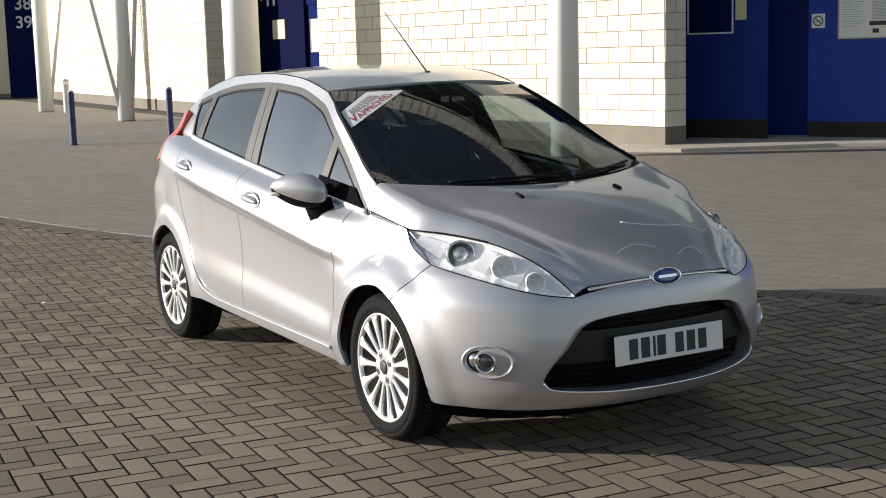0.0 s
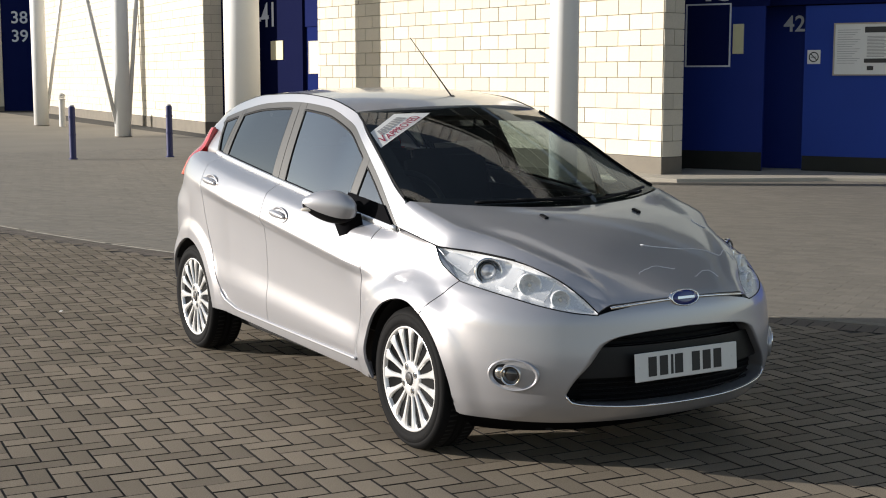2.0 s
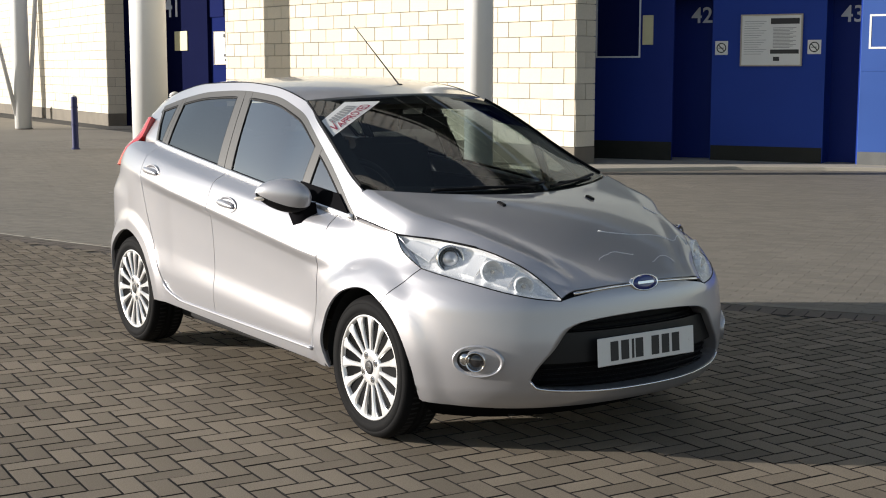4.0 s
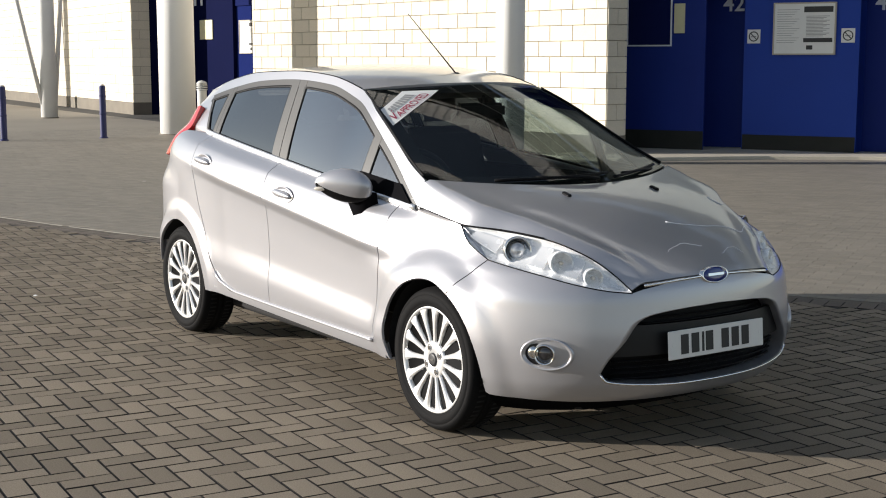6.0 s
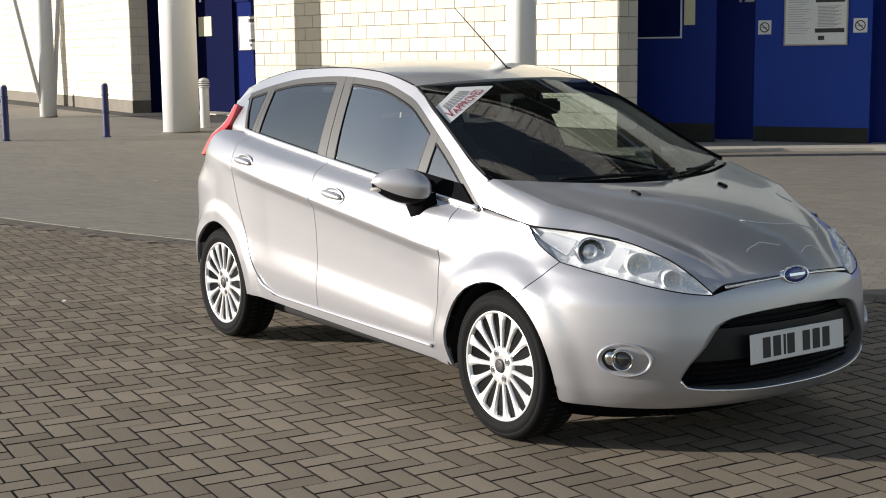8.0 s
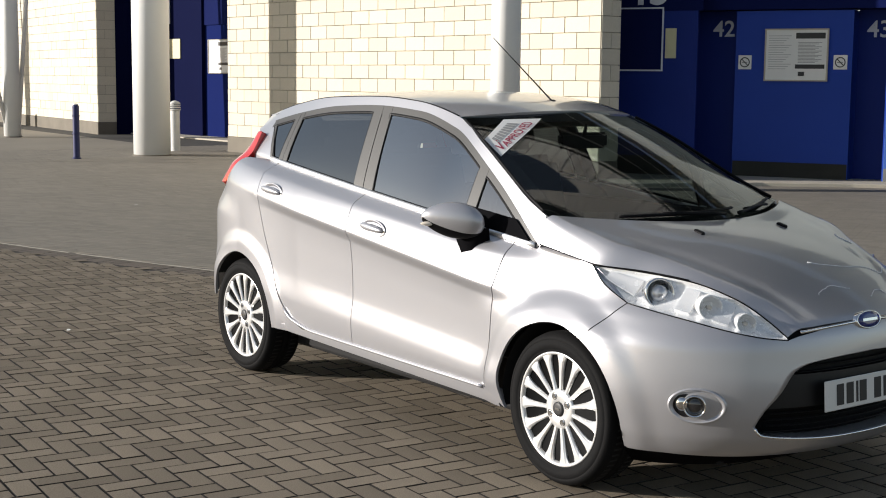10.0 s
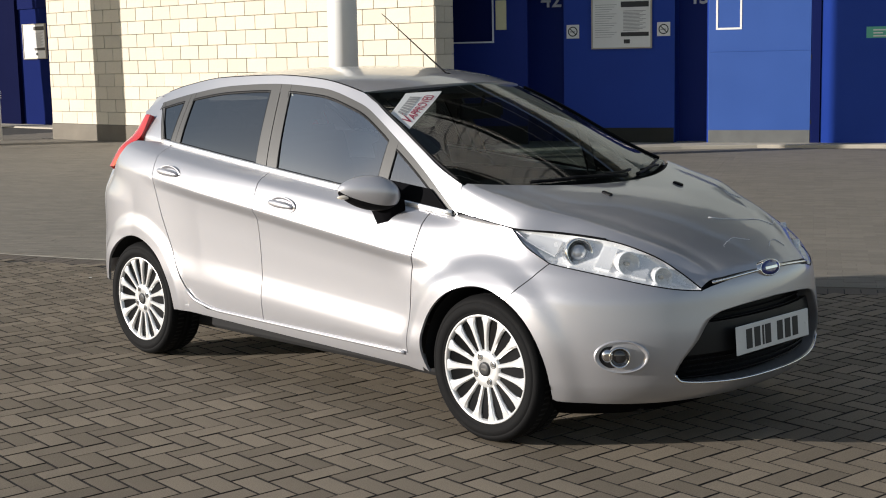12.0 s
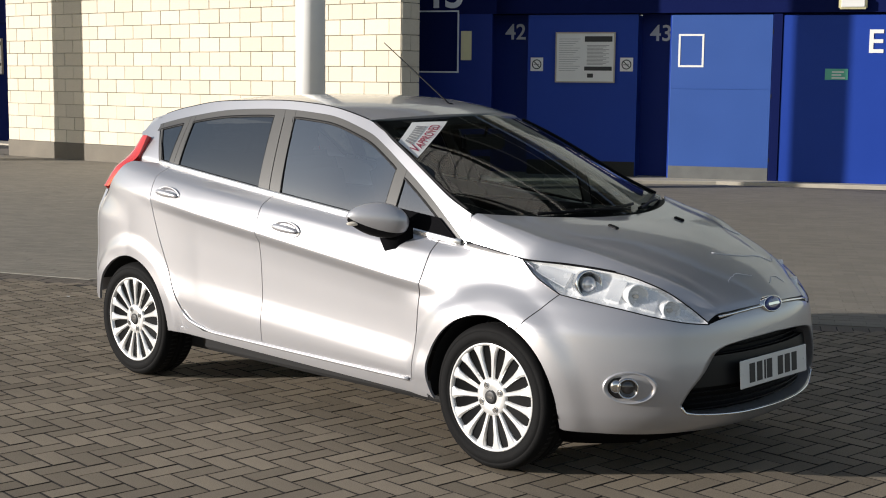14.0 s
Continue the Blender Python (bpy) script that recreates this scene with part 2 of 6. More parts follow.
door_1 = structure("door_1", F_RIGHT, "closed royal blue steel door in sun with grey kick plate", "door")
blank("leaf", door_1, 1.385, 2.955, -0.01, 0.05, 0.0, 2.65, M_BLUE_SUNLIT, 0.006)
blank("kick_plate", door_1, 1.39, 2.95, -0.018, -0.0102, 0.005, 0.26, M_KICK, 0.002)
blank("seam", door_1, 1.39, 2.95, -0.016, -0.0102, 1.485, 1.50, M_BLUE_SUNLIT, 0.003)
part("outline", frame_bm(1.50, 1.90, 1.83, 2.35, 0.03, -0.015, -0.0104), M_WHITE, door_1, "white painted rectangle")
for z in (0.35, 1.35, 2.35):
    part("hinge", box_bm(2.952, 2.978, -0.030, -0.012, z, z + 0.07, 0.004), M_DARKMETAL, door_1)
door_2 = structure("door_2", F_RIGHT, "wide royal blue steel exit door marked E17", "door")
blank("leaf", door_2, 3.11, 5.24, -0.015, 0.05, 0.0, 2.64, M_BLUE, 0.006)
child("letters", text_mesh("E17", 0.50, M_WHITE), door_2, "white letters", Matrix.Translation((4.36, -0.02, 2.07)))
part("sign", box_bm(3.76, 4.10, -0.022, -0.0152, 1.65, 1.82, 0.002), M_GREEN, door_2, "green and white exit notice")
for k, w in enumerate((0.20, 0.14, 0.18)):
    part("print", box_bm(3.86, 3.86 + w, -0.0245, -0.0222, 1.67 + 0.045 * k, 1.69 + 0.045 * k), M_SIGNWHITE, door_2)
part("label", box_bm(4.93, 5.02, -0.02, -0.0152, 1.64, 1.69, 0.002), M_SIGNWHITE, door_2)
part("label", box_bm(5.02, 5.18, -0.02, -0.0152, 0.08, 0.13, 0.002), M_SIGNWHITE, door_2)
for z in (0.35, 0.62, 1.35, 1.62, 2.35):
    part("hinge", box_bm(5.22, 5.27, -0.045, -0.016, z, z + 0.10, 0.006), M_SIGNWHITE, door_2)

def kerb_slab(front, back, z):
    """A low step between two plan lines, with a rounded front edge."""
    verts, faces = [], []
    for (x0, y0), (x1, y1) in zip(front, back):
        d = Vector((x1 - x0, y1 - y0)).normalized() * 0.012
        verts += [(x0, y0, -0.03), (x0, y0, z - 0.012), (x0 + d.x * 0.3, y0 + d.y * 0.3, z - 0.0035), (x0 + d.x, y0 + d.y, z), (x1, y1, z)]
    for k in range(len(front) - 1):
        for j in range(4):
            faces.append((5 * k + j, 5 * k + 5 + j, 5 * k + 6 + j, 5 * k + 1 + j))
    return mesh_of("stone", verts, faces, M_KERB)


kerb = structure("kerb", Matrix.Identity(4), "pale concrete kerb along the foot of the wall", "kerb")
child("stone", kerb_slab(((-11.9, 9.25), (-11.3, 9.2), (-10.55, 9.72), (-10.1, 10.75), (-9.62, 11.85), (-8.75, 12.85), (-7.9, 13.65), (-5.6, 14.85), (0.6, 17.9)), ((-11.9, 10.2), (-12.2, 11.2), (-12.4, 11.8), (-12.0, 12.4), (-11.2, 13.0), (-9.9, 13.6), (-8.6, 14.2), (-6.0, 15.3), (0.4, 18.4)), 0.055), kerb)
kerb_left = structure("kerb_gate", F_GATE, "concrete step below the turnstile gate", "kerb")
blank("stone", kerb_left, -2.0, 8.2, -0.7, 0.3, -0.03, 0.07, M_KERB, 0.012)

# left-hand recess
# gate navy and blue made darker so their colour holds the recess's shade
M_GATENAVY_SHADE = mat("shade_darkened_gate_navy", (0.003, 0.005, 0.032), 0.7, spec=0.02, noise=0.1, scale=1.2)
M_GATEBLUE_SHADE = mat("shade_darkened_gate_blue", (0.006, 0.013, 0.085), 0.7, spec=0.02, noise=0.1, scale=1.2)
blank("reveal", wall_left, -0.82, -0.74, 0.502, 3.0, -0.03, WALL_TOP, M_GATENAVY_SHADE, 0.0, "navy side of the gate recess")
wall_gate = structure("wall_gate", F_GATE, "navy turnstile wall in a recess between the block walls")
blank("panel", wall_gate, -1.6, 2.85, 0.0, 0.3, 0.0, WALL_TOP, M_GATENAVY_SHADE)
blank("panel", wall_gate, 2.85, 8.4, 0.06, 0.3, 2.82, WALL_TOP, M_NAVY)
blank("panel", wall_gate, 2.85, 8.4, 0.1, 0.3, 0.0, 2.82, M_GATEBLUE_SHADE, 0.0, "royal blue panel, colour darkened for shade")

# next gate, far along the stand
F_FAR = wall_frame(-60.4, 11.66, 0.25, 0.97)
wall_far = structure("wall_far_gate", F_FAR, "navy turnstile wall of the next gate far along the stand")
blank("panel", wall_far, 0.0, 6.0, 0.0, 0.3, -0.03, WALL_TOP, M_NAVY)
blank("return", wall_far, -8.0, -0.005, -0.15, 0.3, 0.2, WALL_TOP, M_BLOCK)
blank("plinth", wall_far, -8.0, -0.005, -0.18, 0.3, -0.03, 0.2, M_PLINTH)

# ---- lettering and notices ----
def lettering(name, body, size, frame_m, x, z, material, label, y=-0.02):
    ob = new(name, text_mesh(body, size, material))
    ob.matrix_world = frame_m @ Matrix.Translation((x, y, z))
    return tagged(ob, label, "lettering")


M_PALEPRINT = mat("pale_blue_letters", (0.66, 0.68, 0.74), 0.5)
lettering("gate_number", "43", 0.78, F_SIDE, -2.86, 2.79, M_PALEPRINT, "large pale gate number 43 on navy panel")
lettering("turnstile_number", "42", 0.36, F_RIGHT, -1.45, 2.28, M_PALEPRINT, "pale turnstile number 42 above the entrance", 0.40)
lettering("turnstile_number", "43", 0.36, F_RIGHT, 0.98, 2.26, M_PALEPRINT, "pale turnstile number 43 above the entrance", 0.40)
lettering("stadium_lettering", "STADIUM", 0.30, F_RIGHT, 1.06, 2.94, M_WHITE, "white capital letters on the navy fascia", -0.07)
lettering("gate_number", "40", 0.90, F_GATE, 0.60, 3.62, M_PALEPRINT, "large pale gate number 40 on navy panel")
lettering("gate_number", "-41", 0.90, F_GATE, 0.26, 2.89, M_PALEPRINT, "large pale gate number 41 on navy panel")
lettering("gate_number", "38", 0.78, F_FAR, 0.42, 4.05, M_PALEPRINT, "pale gate number 38 on a far navy wall")
lettering("gate_number", "39", 0.78, F_FAR, 0.42, 3.20, M_PALEPRINT, "pale gate number 39 on a far navy wall")
lettering("gate_lettering", "TURNSTILES", 0.30, F_GATE, -0.35, 4.32, M_PALEPRINT, "pale word above the gate numbers")


def ring_bm(rx, rz, w, a0, a1, n=24, y0=-0.004, y1=0.004):
    bm = bmesh.new()
    prev = None
    for k in range(n + 1):
        a = a0 + (a1 - a0) * k / n
        c, s = math.cos(a), math.sin(a)
        now = [bm.verts.new((r * c * f, y, r2 * s * f)) for r, r2, f, y in ((rx, rz, 1, y0), (rx, rz, 1 - w, y0), (rx, rz, 1 - w, y1), (rx, rz, 1, y1))]
        if prev:
            for i in range(4):
                bm.faces.new((prev[i], prev[(i + 1) % 4], now[(i + 1) % 4], now[i]))
        prev = now
    bmesh.ops.recalc_face_normals(bm, faces=bm.faces)
    return bm


emblem = empty("wall_emblem", F_RIGHT @ Matrix.Translation((-0.16, -0.075, 3.18)), "white looped emblem on the navy fascia", "emblem")
part("loop", ring_bm(0.30, 0.22, 0.42, math.pi * 0.95, math.pi * 2.05), M_WHITE, emblem)
part("loop", ring_bm(0.24, 0.20, 0.45, math.pi * 0.9, math.pi * 2.1), M_WHITE, emblem, "", Matrix.Translation((0.32, 0.0, 0.02)))


def outline_frame(m, x0, x1, z0, z1):
    ob = empty("poster_frame", m, "thin white outline frame, empty, on blue wall", "frame")
    part("border", frame_bm(x0, x1, z0, z1, 0.025, -0.02, 0.0), M_PALEPRINT, ob)
    part("back", box_bm(x0 + 0.025, x1 - 0.025, -0.008, 0.0, z0 + 0.025, z1 - 0.025), M_NAVY, ob)
    return ob


outline_frame(F_SIDE, -2.98, -2.19, 1.71, 2.74)


def plate(m, x0, x1, z0, z1, label, material, y=0.0):
    ob = new("wall_plate", box_mesh("wall_plate", x0, x1, y - 0.03, y, z0, z1, material, 0.004))
    ob.matrix_world = m
    return tagged(ob, label, "plate")


plate(F_SIDE, -2.15, -1.97, 1.92, 2.40, "cream metal plate on the blue wall", M_CREAM)
plate(F_GATE, 1.10, 1.80, 2.0, 2.5, "cream metal plate on the navy wall", M_CREAM)


def notice_board(m, x0, x1, z0, z1, label):
    ob = empty("notice_board", m, label, "notice board")
    part("frame", frame_bm(x0, x1, z0, z1, 0.02, -0.045, 0.0), M_KERB, ob, "silver frame")
    part("sheet", box_bm(x0 + 0.02, x1 - 0.02, -0.03, 0.0, z0 + 0.02, z1 - 0.02), M_SIGNWHITE, ob)
    w, h = x1 - x0, z1 - z0
    part("heading", box_bm(x0 + 0.49 * w, x0 + 0.95 * w, -0.034, -0.0302, z1 - 0.19 * h, z1 - 0.08 * h), M_SIGNBLACK, ob)
    part("heading", box_bm(x0 + 0.49 * w, x0 + 0.95 * w, -0.034, -0.0302, z0 + 0.24 * h, z0 + 0.32 * h), M_SIGNBLACK, ob)
    part("emblem", box_bm(x0 + 0.54 * w, x0 + 0.64 * w, -0.034, -0.0302, z0 + 0.10 * h, z0 + 0.18 * h), M_SIGNBLACK, ob)
    for k in range(15):
        part("print_line", box_bm(x0 + 0.53 * w, x0 + (0.90 - 0.05 * (k % 3)) * w, -0.033, -0.0302, z1 - (0.27 + 0.027 * k) * h, z1 - (0.258 + 0.027 * k) * h), M_SIGNGREY, ob)
        part("print_line", box_bm(x0 + 0.06 * w, x0 + (0.42 - 0.04 * (k % 4)) * w, -0.033, -0.0302, z1 - (0.14 + 0.045 * k) * h, z1 - (0.131 + 0.045 * k) * h), M_SIGNGREY, ob)
    return ob


notice_board(F_RIGHT, -0.49, 0.49, 1.57, 2.38, "framed white notice board with dark headings on blue wall")
notice_board(F_GATE @ Matrix.Translation((0, 0.1, 0)), 3.05, 4.05, 1.63, 2.46, "framed white notice board on a sunlit blue panel")


def no_smoking(x, z):
    ob = empty("no_smoking_sign", F_RIGHT @ Matrix.Translation((x, 0, z)), "square white no-smoking sign with crossed ring", "sign", "no-smoking signs")
    part("panel", box_bm(-0.105, 0.105, -0.012, 0.0, -0.11, 0.11, 0.004), M_SIGNWHITE, ob)
    part("ring", ring_bm(0.08, 0.08, 0.2, 0, 2 * math.pi, y0=-0.016, y1=-0.0122), M_SIGNBLACK, ob)
    part("bar", box_bm(-0.07, 0.07, -0.016, -0.0122, -0.007, 0.007), M_SIGNBLACK, ob, "", Matrix.Rotation(radians(45), 4, "Y"))
    part("cigarette", box_bm(-0.05, 0.04, -0.0145, -0.0122, -0.012, 0.006), M_SIGNGREY, ob)
    return ob


no_smoking(-0.805, 1.86)
no_smoking(0.675, 1.865)
small = new("wall_label", box_mesh("wall_label", 2.66, 2.80, 0.06, 0.1, 1.86, 2.06, M_SIGNWHITE, 0.003))
small.matrix_world = F_GATE
tagged(small, "small white label beside the notice board", "label")
lamp = empty("bulkhead_lamp", F_RIGHT @ Matrix.Translation((4.13, -0.06, 2.72)), "unlit cream bulkhead lamp under the fascia", "lamp")
part("housing", box_bm(-0.21, 0.21, -0.10, 0.0, 0.0, 0.17, 0.02, 2), M_CREAM, lamp)
part("lens", box_bm(-0.17, 0.17, -0.112, -0.1002, 0.03, 0.14, 0.005), M_SIGNWHITE, lamp)
cam_box = empty("wall_camera", F_LEFT @ Matrix.Translation((-2.3, 0, 4.62)), "small grey camera on a bracket on the block wall", "security camera")
part("bracket", box_bm(-0.05, 0.05, -0.35, 0.0, -0.03, 0.03, 0.01), M_SIGNGREY, cam_box)
part("housing", box_bm(-0.09, 0.35, -0.50, -0.34, -0.09, 0.05, 0.03, 2), M_SIGNGREY, cam_box)


# ---- columns and bollards ----
M_COLUMN = mat("white_column_paint", (0.86, 0.86, 0.84), 0.6, noise=0.03, scale=2, fine=0.02)


def column(x, y, r, rods, label):
    ob = empty("column", Matrix.Translation((x, y, 0)), label, "column", "stadium columns")
    part("shaft", lathe_bm([(r, -0.03), (r, 7.0)], 40), M_COLUMN, ob, smooth=True)
    part("base_plate", lathe_bm([(r + 0.025, -0.03), (r + 0.025, 0.015), (r, 0.02)], 40), M_PLINTH, ob)
    for lean in rods:
        bm = lathe_bm([(0.055, 0.0), (0.055, 6.6)], 12)
        part("rod", bm, M_WHITE, ob, "thin white bracing rod", Matrix.Translation((0.0, -math.copysign(r * 0.8, lean), 0.35)) @ Matrix.Rotation(radians(lean), 4, "X"), True)
    return ob


column(-11.25, 8.16, 0.21, (), "thick white painted steel column before the block wall")
column(-21.1, 7.27, 0.36, (), "thick white painted steel column beside the gate")
column(-30.0, 7.6, 0.21, (12, -5), "white painted steel column with thin bracing rods")
column(-39.5, 7.95, 0.23, (-9,), "white painted steel column with thin bracing rods")


def bollard(x, y, h, r, material, label, rings):
    ob = empty("bollard", Matrix.Translation((x, y, 0)), label, "bollard", "bollards")
    if rings:
        part("post", lathe_bm([(r, -0.03), (r, h * 0.80)], 28), material, ob, smooth=False)
        for k in range(3):
            z = h * (0.80 + 0.045 * k)
            part("ring", lathe_bm([(r * 0.86, z), (r * 1.22, z + 0.008), (r * 1.22, z + 0.022), (r * 0.86, z + 0.036)], 28), material, ob)
        part("cap", lathe_bm([(r * 1.2, h * 0.93), (r * 0.95, h * 0.965), (r * 0.5, h * 0.99), (0.001, h)], 28), material, ob, smooth=True)
    else:
        part("post", lathe_bm([(r, -0.03), (r, h - 0.03), (r * 0.8, h)], 28), material, ob)
        part("foot", lathe_bm([(r * 1.35, -0.03), (r * 1.35, 0.02), (r, 0.03)], 28), material, ob)
        for f in (0.45, 0.78):
            part("ring", lathe_bm([(r, h * f), (r * 1.12, h * f + 0.006), (r * 1.12, h * f + 0.03), (r, h * f + 0.036)], 28), material, ob)
        part("cap", lathe_bm([(r * 0.82, h + 0.0005), (r * 0.7, h + 0.02), (0.001, h + 0.03)], 28), M_SILVERPAINT, ob)
    return ob


bollard(-20.6, 5.52, 1.0, 0.062, M_BOLLARD, "slim dark blue steel bollard on the paving", False)
bollard(-20.85, 3.70, 1.0, 0.062, M_BOLLARD, "slim dark blue steel bollard on the paving", False)
bollard(-22.33, 8.36, 1.05, 0.10, M_SILVERPAINT, "pale grey ringed bollard beside a white column", True)
bollard(-38.3, 8.3, 1.05, 0.10, M_SILVERPAINT, "pale grey ringed bollard beside a white column", True)


# ---- upper stand, out of view above the facade ----
# unseen wall, placed and toned for what bonnet and windscreen mirror
upper = structure("stand_wall", wall_frame(-5.0, 6.6, 0.95, 0.31), "plain grey upper stand wall, unseen, added for reflections", "wall")
blank("cladding", upper, -40, 24, 11.8, 12.1, 6.9, 13.9, M_CLAD)
# cantilever roof of the stand: dark soffit with a pale ribbed band along its edge
M_SOFFIT = mat("dark_roof_soffit", (0.085, 0.087, 0.092), 0.7, noise=0.1, scale=0.5)
stand_roof = structure("stand_roof", wall_frame(-5.0, 6.6, 0.95, 0.31), "dark stand roof with a pale ribbed edge band", "roof")
blank("soffit", stand_roof, -13, 12, 0.5, 11.1, 14.6, 14.9, M_SOFFIT)
me = mesh_of("edge_band", [(-13, 0.0, 16.9), (12, 0.0, 16.9), (12, 0.5, 14.62), (-13, 0.5, 14.62), (-13, 0.0, 16.98), (12, 0.0, 16.98), (12, 0.5, 14.70), (-13, 0.5, 14.70)], [(0, 1, 2, 3), (7, 6, 5, 4), (0, 4, 5, 1), (2, 6, 7, 3)], M_WHITE)
child("edge_band", me, stand_roof, "pale translucent edge band")
rib_me = mesh_of("rib", [(-0.012, 0.0, 16.82), (0.012, 0.0, 16.82), (0.012, 0.5, 14.54), (-0.012, 0.5, 14.54), (-0.012, 0.0, 16.90), (0.012, 0.0, 16.90), (0.012, 0.5, 14.62), (-0.012, 0.5, 14.62)], [(0, 1, 2, 3), (4, 7, 6, 5), (0, 4, 5, 1), (2, 6, 7, 3), (1, 5, 6, 2), (0, 3, 7, 4)], M_SIGNGREY)
for k in range(62):
    child("rib", rib_me, stand_roof, "", Matrix.Translation((-12.4 + 0.4 * k, 0, 0)))
for out, z in ((0.8, 14.45), (3.2, 14.5), (7.0, 14.5)):
    part("soffit_beam", box_bm(-13, 12, out - 0.09, out + 0.09, z - 0.12, z + 0.10), M_WHITE, stand_roof)


# ---- the car: x forward from the front axle, y to its left, right side seen ----
M_PAINT = mat("silver_metallic_paint", (0.440, 0.439, 0.463), 0.35, metal=0.58, coat=0.9, noise=0.02, scale=3, fine=0.05, bscale=900)
M_BLACKPLASTIC = mat("black_plastic", (0.004, 0.004, 0.005), 0.5, spec=0.12, noise=0.1, scale=20, bump=0.1, bscale=400)
M_GREYPLASTIC = mat("dark_grey_plastic", (0.009, 0.009, 0.010), 0.45, spec=0.3, noise=0.1, scale=20, bump=0.1, bscale=400)
M_PILLAR = mat("grey_window_frame", (0.050, 0.049, 0.048), 0.5, noise=0.05, scale=5)
M_MATTEBLACK = mat("matt_black_plastic", (0.005, 0.005, 0.006), 0.8, spec=0.02, noise=0.1, scale=20)
M_CHROME = mat("chrome", (0.80, 0.80, 0.80), 0.08, metal=1.0)
M_BRIGHT = mat("satin_bright_moulding", (0.88, 0.88, 0.88), 0.32, metal=0.7)
M_ALLOY = mat("silver_alloy", (0.82, 0.82, 0.82), 0.30, metal=0.55, coat=0.4, noise=0.04, scale=8)
M_ALLOYDARK = mat("dark_alloy_well", (0.022, 0.022, 0.023), 0.5, metal=0.5, noise=0.15, scale=12)
M_BRAKE = mat("brake_disc", (0.30, 0.29, 0.28), 0.4, metal=0.9, noise=0.1, scale=20)
M_TYRE = mat("tyre_rubber", (0.008, 0.008, 0.0085), 0.78, spec=0.10, noise=0.2, scale=14, bump=0.25, bscale=120)
M_DARK = mat("shadowed_underbody", (0.008, 0.008, 0.009), 0.9, noise=0.2)
M_SEAT = mat("charcoal_seat_fabric", (0.016, 0.016, 0.018), 0.9, noise=0.15, scale=30, bump=0.3, bscale=300)
M_TRIM = mat("light_grey_headlining", (0.14, 0.135, 0.13), 0.9, noise=0.05)
M_DASH = mat("black_dashboard", (0.009, 0.0095, 0.011), 0.6, spec=0.25, noise=0.1, scale=30, bump=0.2, bscale=500)
M_LAMPRED = mat("red_lamp_lens", (0.50, 0.035, 0.03), 0.12, coat=1.0, noise=0.05)
M_LAMPWELL = mat("bright_lamp_reflector", (0.92, 0.92, 0.92), 0.26, metal=0.22, rough_var=0.12, noise=0.05, scale=26)
M_FOGLENS = mat("dark_fog_lens", (0.02, 0.02, 0.022), 0.08, coat=1.0)
M_PROJ = mat("clear_projector_lens", (0.55, 0.56, 0.58), 0.06, metal=0.5, coat=1.0)
M_AMBER = mat("clear_repeater_lens", (0.75, 0.68, 0.58), 0.15, coat=1.0)
M_BADGE = mat("blue_badge_enamel", (0.008, 0.022, 0.16), 0.15, coat=1.0)
M_PLATE = mat("number_plate", (0.72, 0.72, 0.70), 0.3, coat=0.4, noise=0.03, scale=12)
M_SCREEN = glass("windscreen_glass", (0.64, 0.72, 0.70), 0.05)
M_SIDEGLASS = glass("door_glass", (0.62, 0.70, 0.70), 0.52)
M_PRIVACY = glass("privacy_glass", (0.05, 0.056, 0.065), 0.28)
M_LENS = glass("clear_lamp_lens", (0.95, 0.955, 0.96), 0.05)

car = empty("car", Matrix.Identity(4), "silver five-door hatchback parked on block paving", "car")


def pch(xs, ys, x):
    """Monotone cubic through (xs, ys), xs rising."""
    xs, ys, x = np.asarray(xs, float), np.asarray(ys, float), np.asarray(x, float)
    h, d = np.diff(xs), np.diff(ys) / np.diff(xs)
    m = np.zeros(len(xs))
    m[0], m[-1] = d[0], d[-1]
    same = d[:-1] * d[1:] > 0
    m[1:-1] = np.where(same, 2 * d[:-1] * d[1:] / np.where(same, d[:-1] + d[1:], 1), 0)
    i = np.clip(np.searchsorted(xs, x) - 1, 0, len(xs) - 2)
    t = np.clip((x - xs[i]) / h[i], 0, 1)
    return (1 + 2 * t) * (1 - t) ** 2 * ys[i] + t * (1 - t) ** 2 * h[i] * m[i] + t * t * (3 - 2 * t) * ys[i + 1] + t * t * (t - 1) * h[i] * m[i + 1]


def line3(pts, n):
    """Smooth curve through a few points, n samples."""
    p = np.asarray(pts, float)
    s = np.r_[0, np.cumsum(np.linalg.norm(np.diff(p, axis=0), axis=1))]
    q = np.linspace(0, s[-1], n)
    return np.stack([pch(s, p[:, k], q) for k in range(p.shape[1])], 1)


WB, WZ, ARCH = -2.489, 0.297, 0.338


def belt_z(x):
    return 0.896 + (-0.265 - x) * 0.103


def belt_y(x):
    return pch([-2.95, -2.75, -2.45, -2.2, -1.44, -0.9, -0.265, 0.09], [0.57, 0.625, 0.652, 0.674, 0.710, 0.724, 0.715, 0.712], x)


def sill_z(x):
    return 0.297 + 0.008 * (-0.43 - x)


def nose_x(z):
    return pch([0.15, 0.19, 0.24, 0.30, 0.38, 0.46, 0.56, 0.64, 0.70, 0.74, 0.80, 0.90], [0.64, 0.712, 0.785, 0.828, 0.842, 0.838, 0.824, 0.810, 0.775, 0.67, 0.52, 0.35], z)


def nose_b(z):
    return pch([0.15, 0.20, 0.3, 0.45, 0.6, 0.7, 0.76, 0.90], [0.740, 0.770, 0.806, 0.826, 0.818, 0.772, 0.742, 0.70], z)


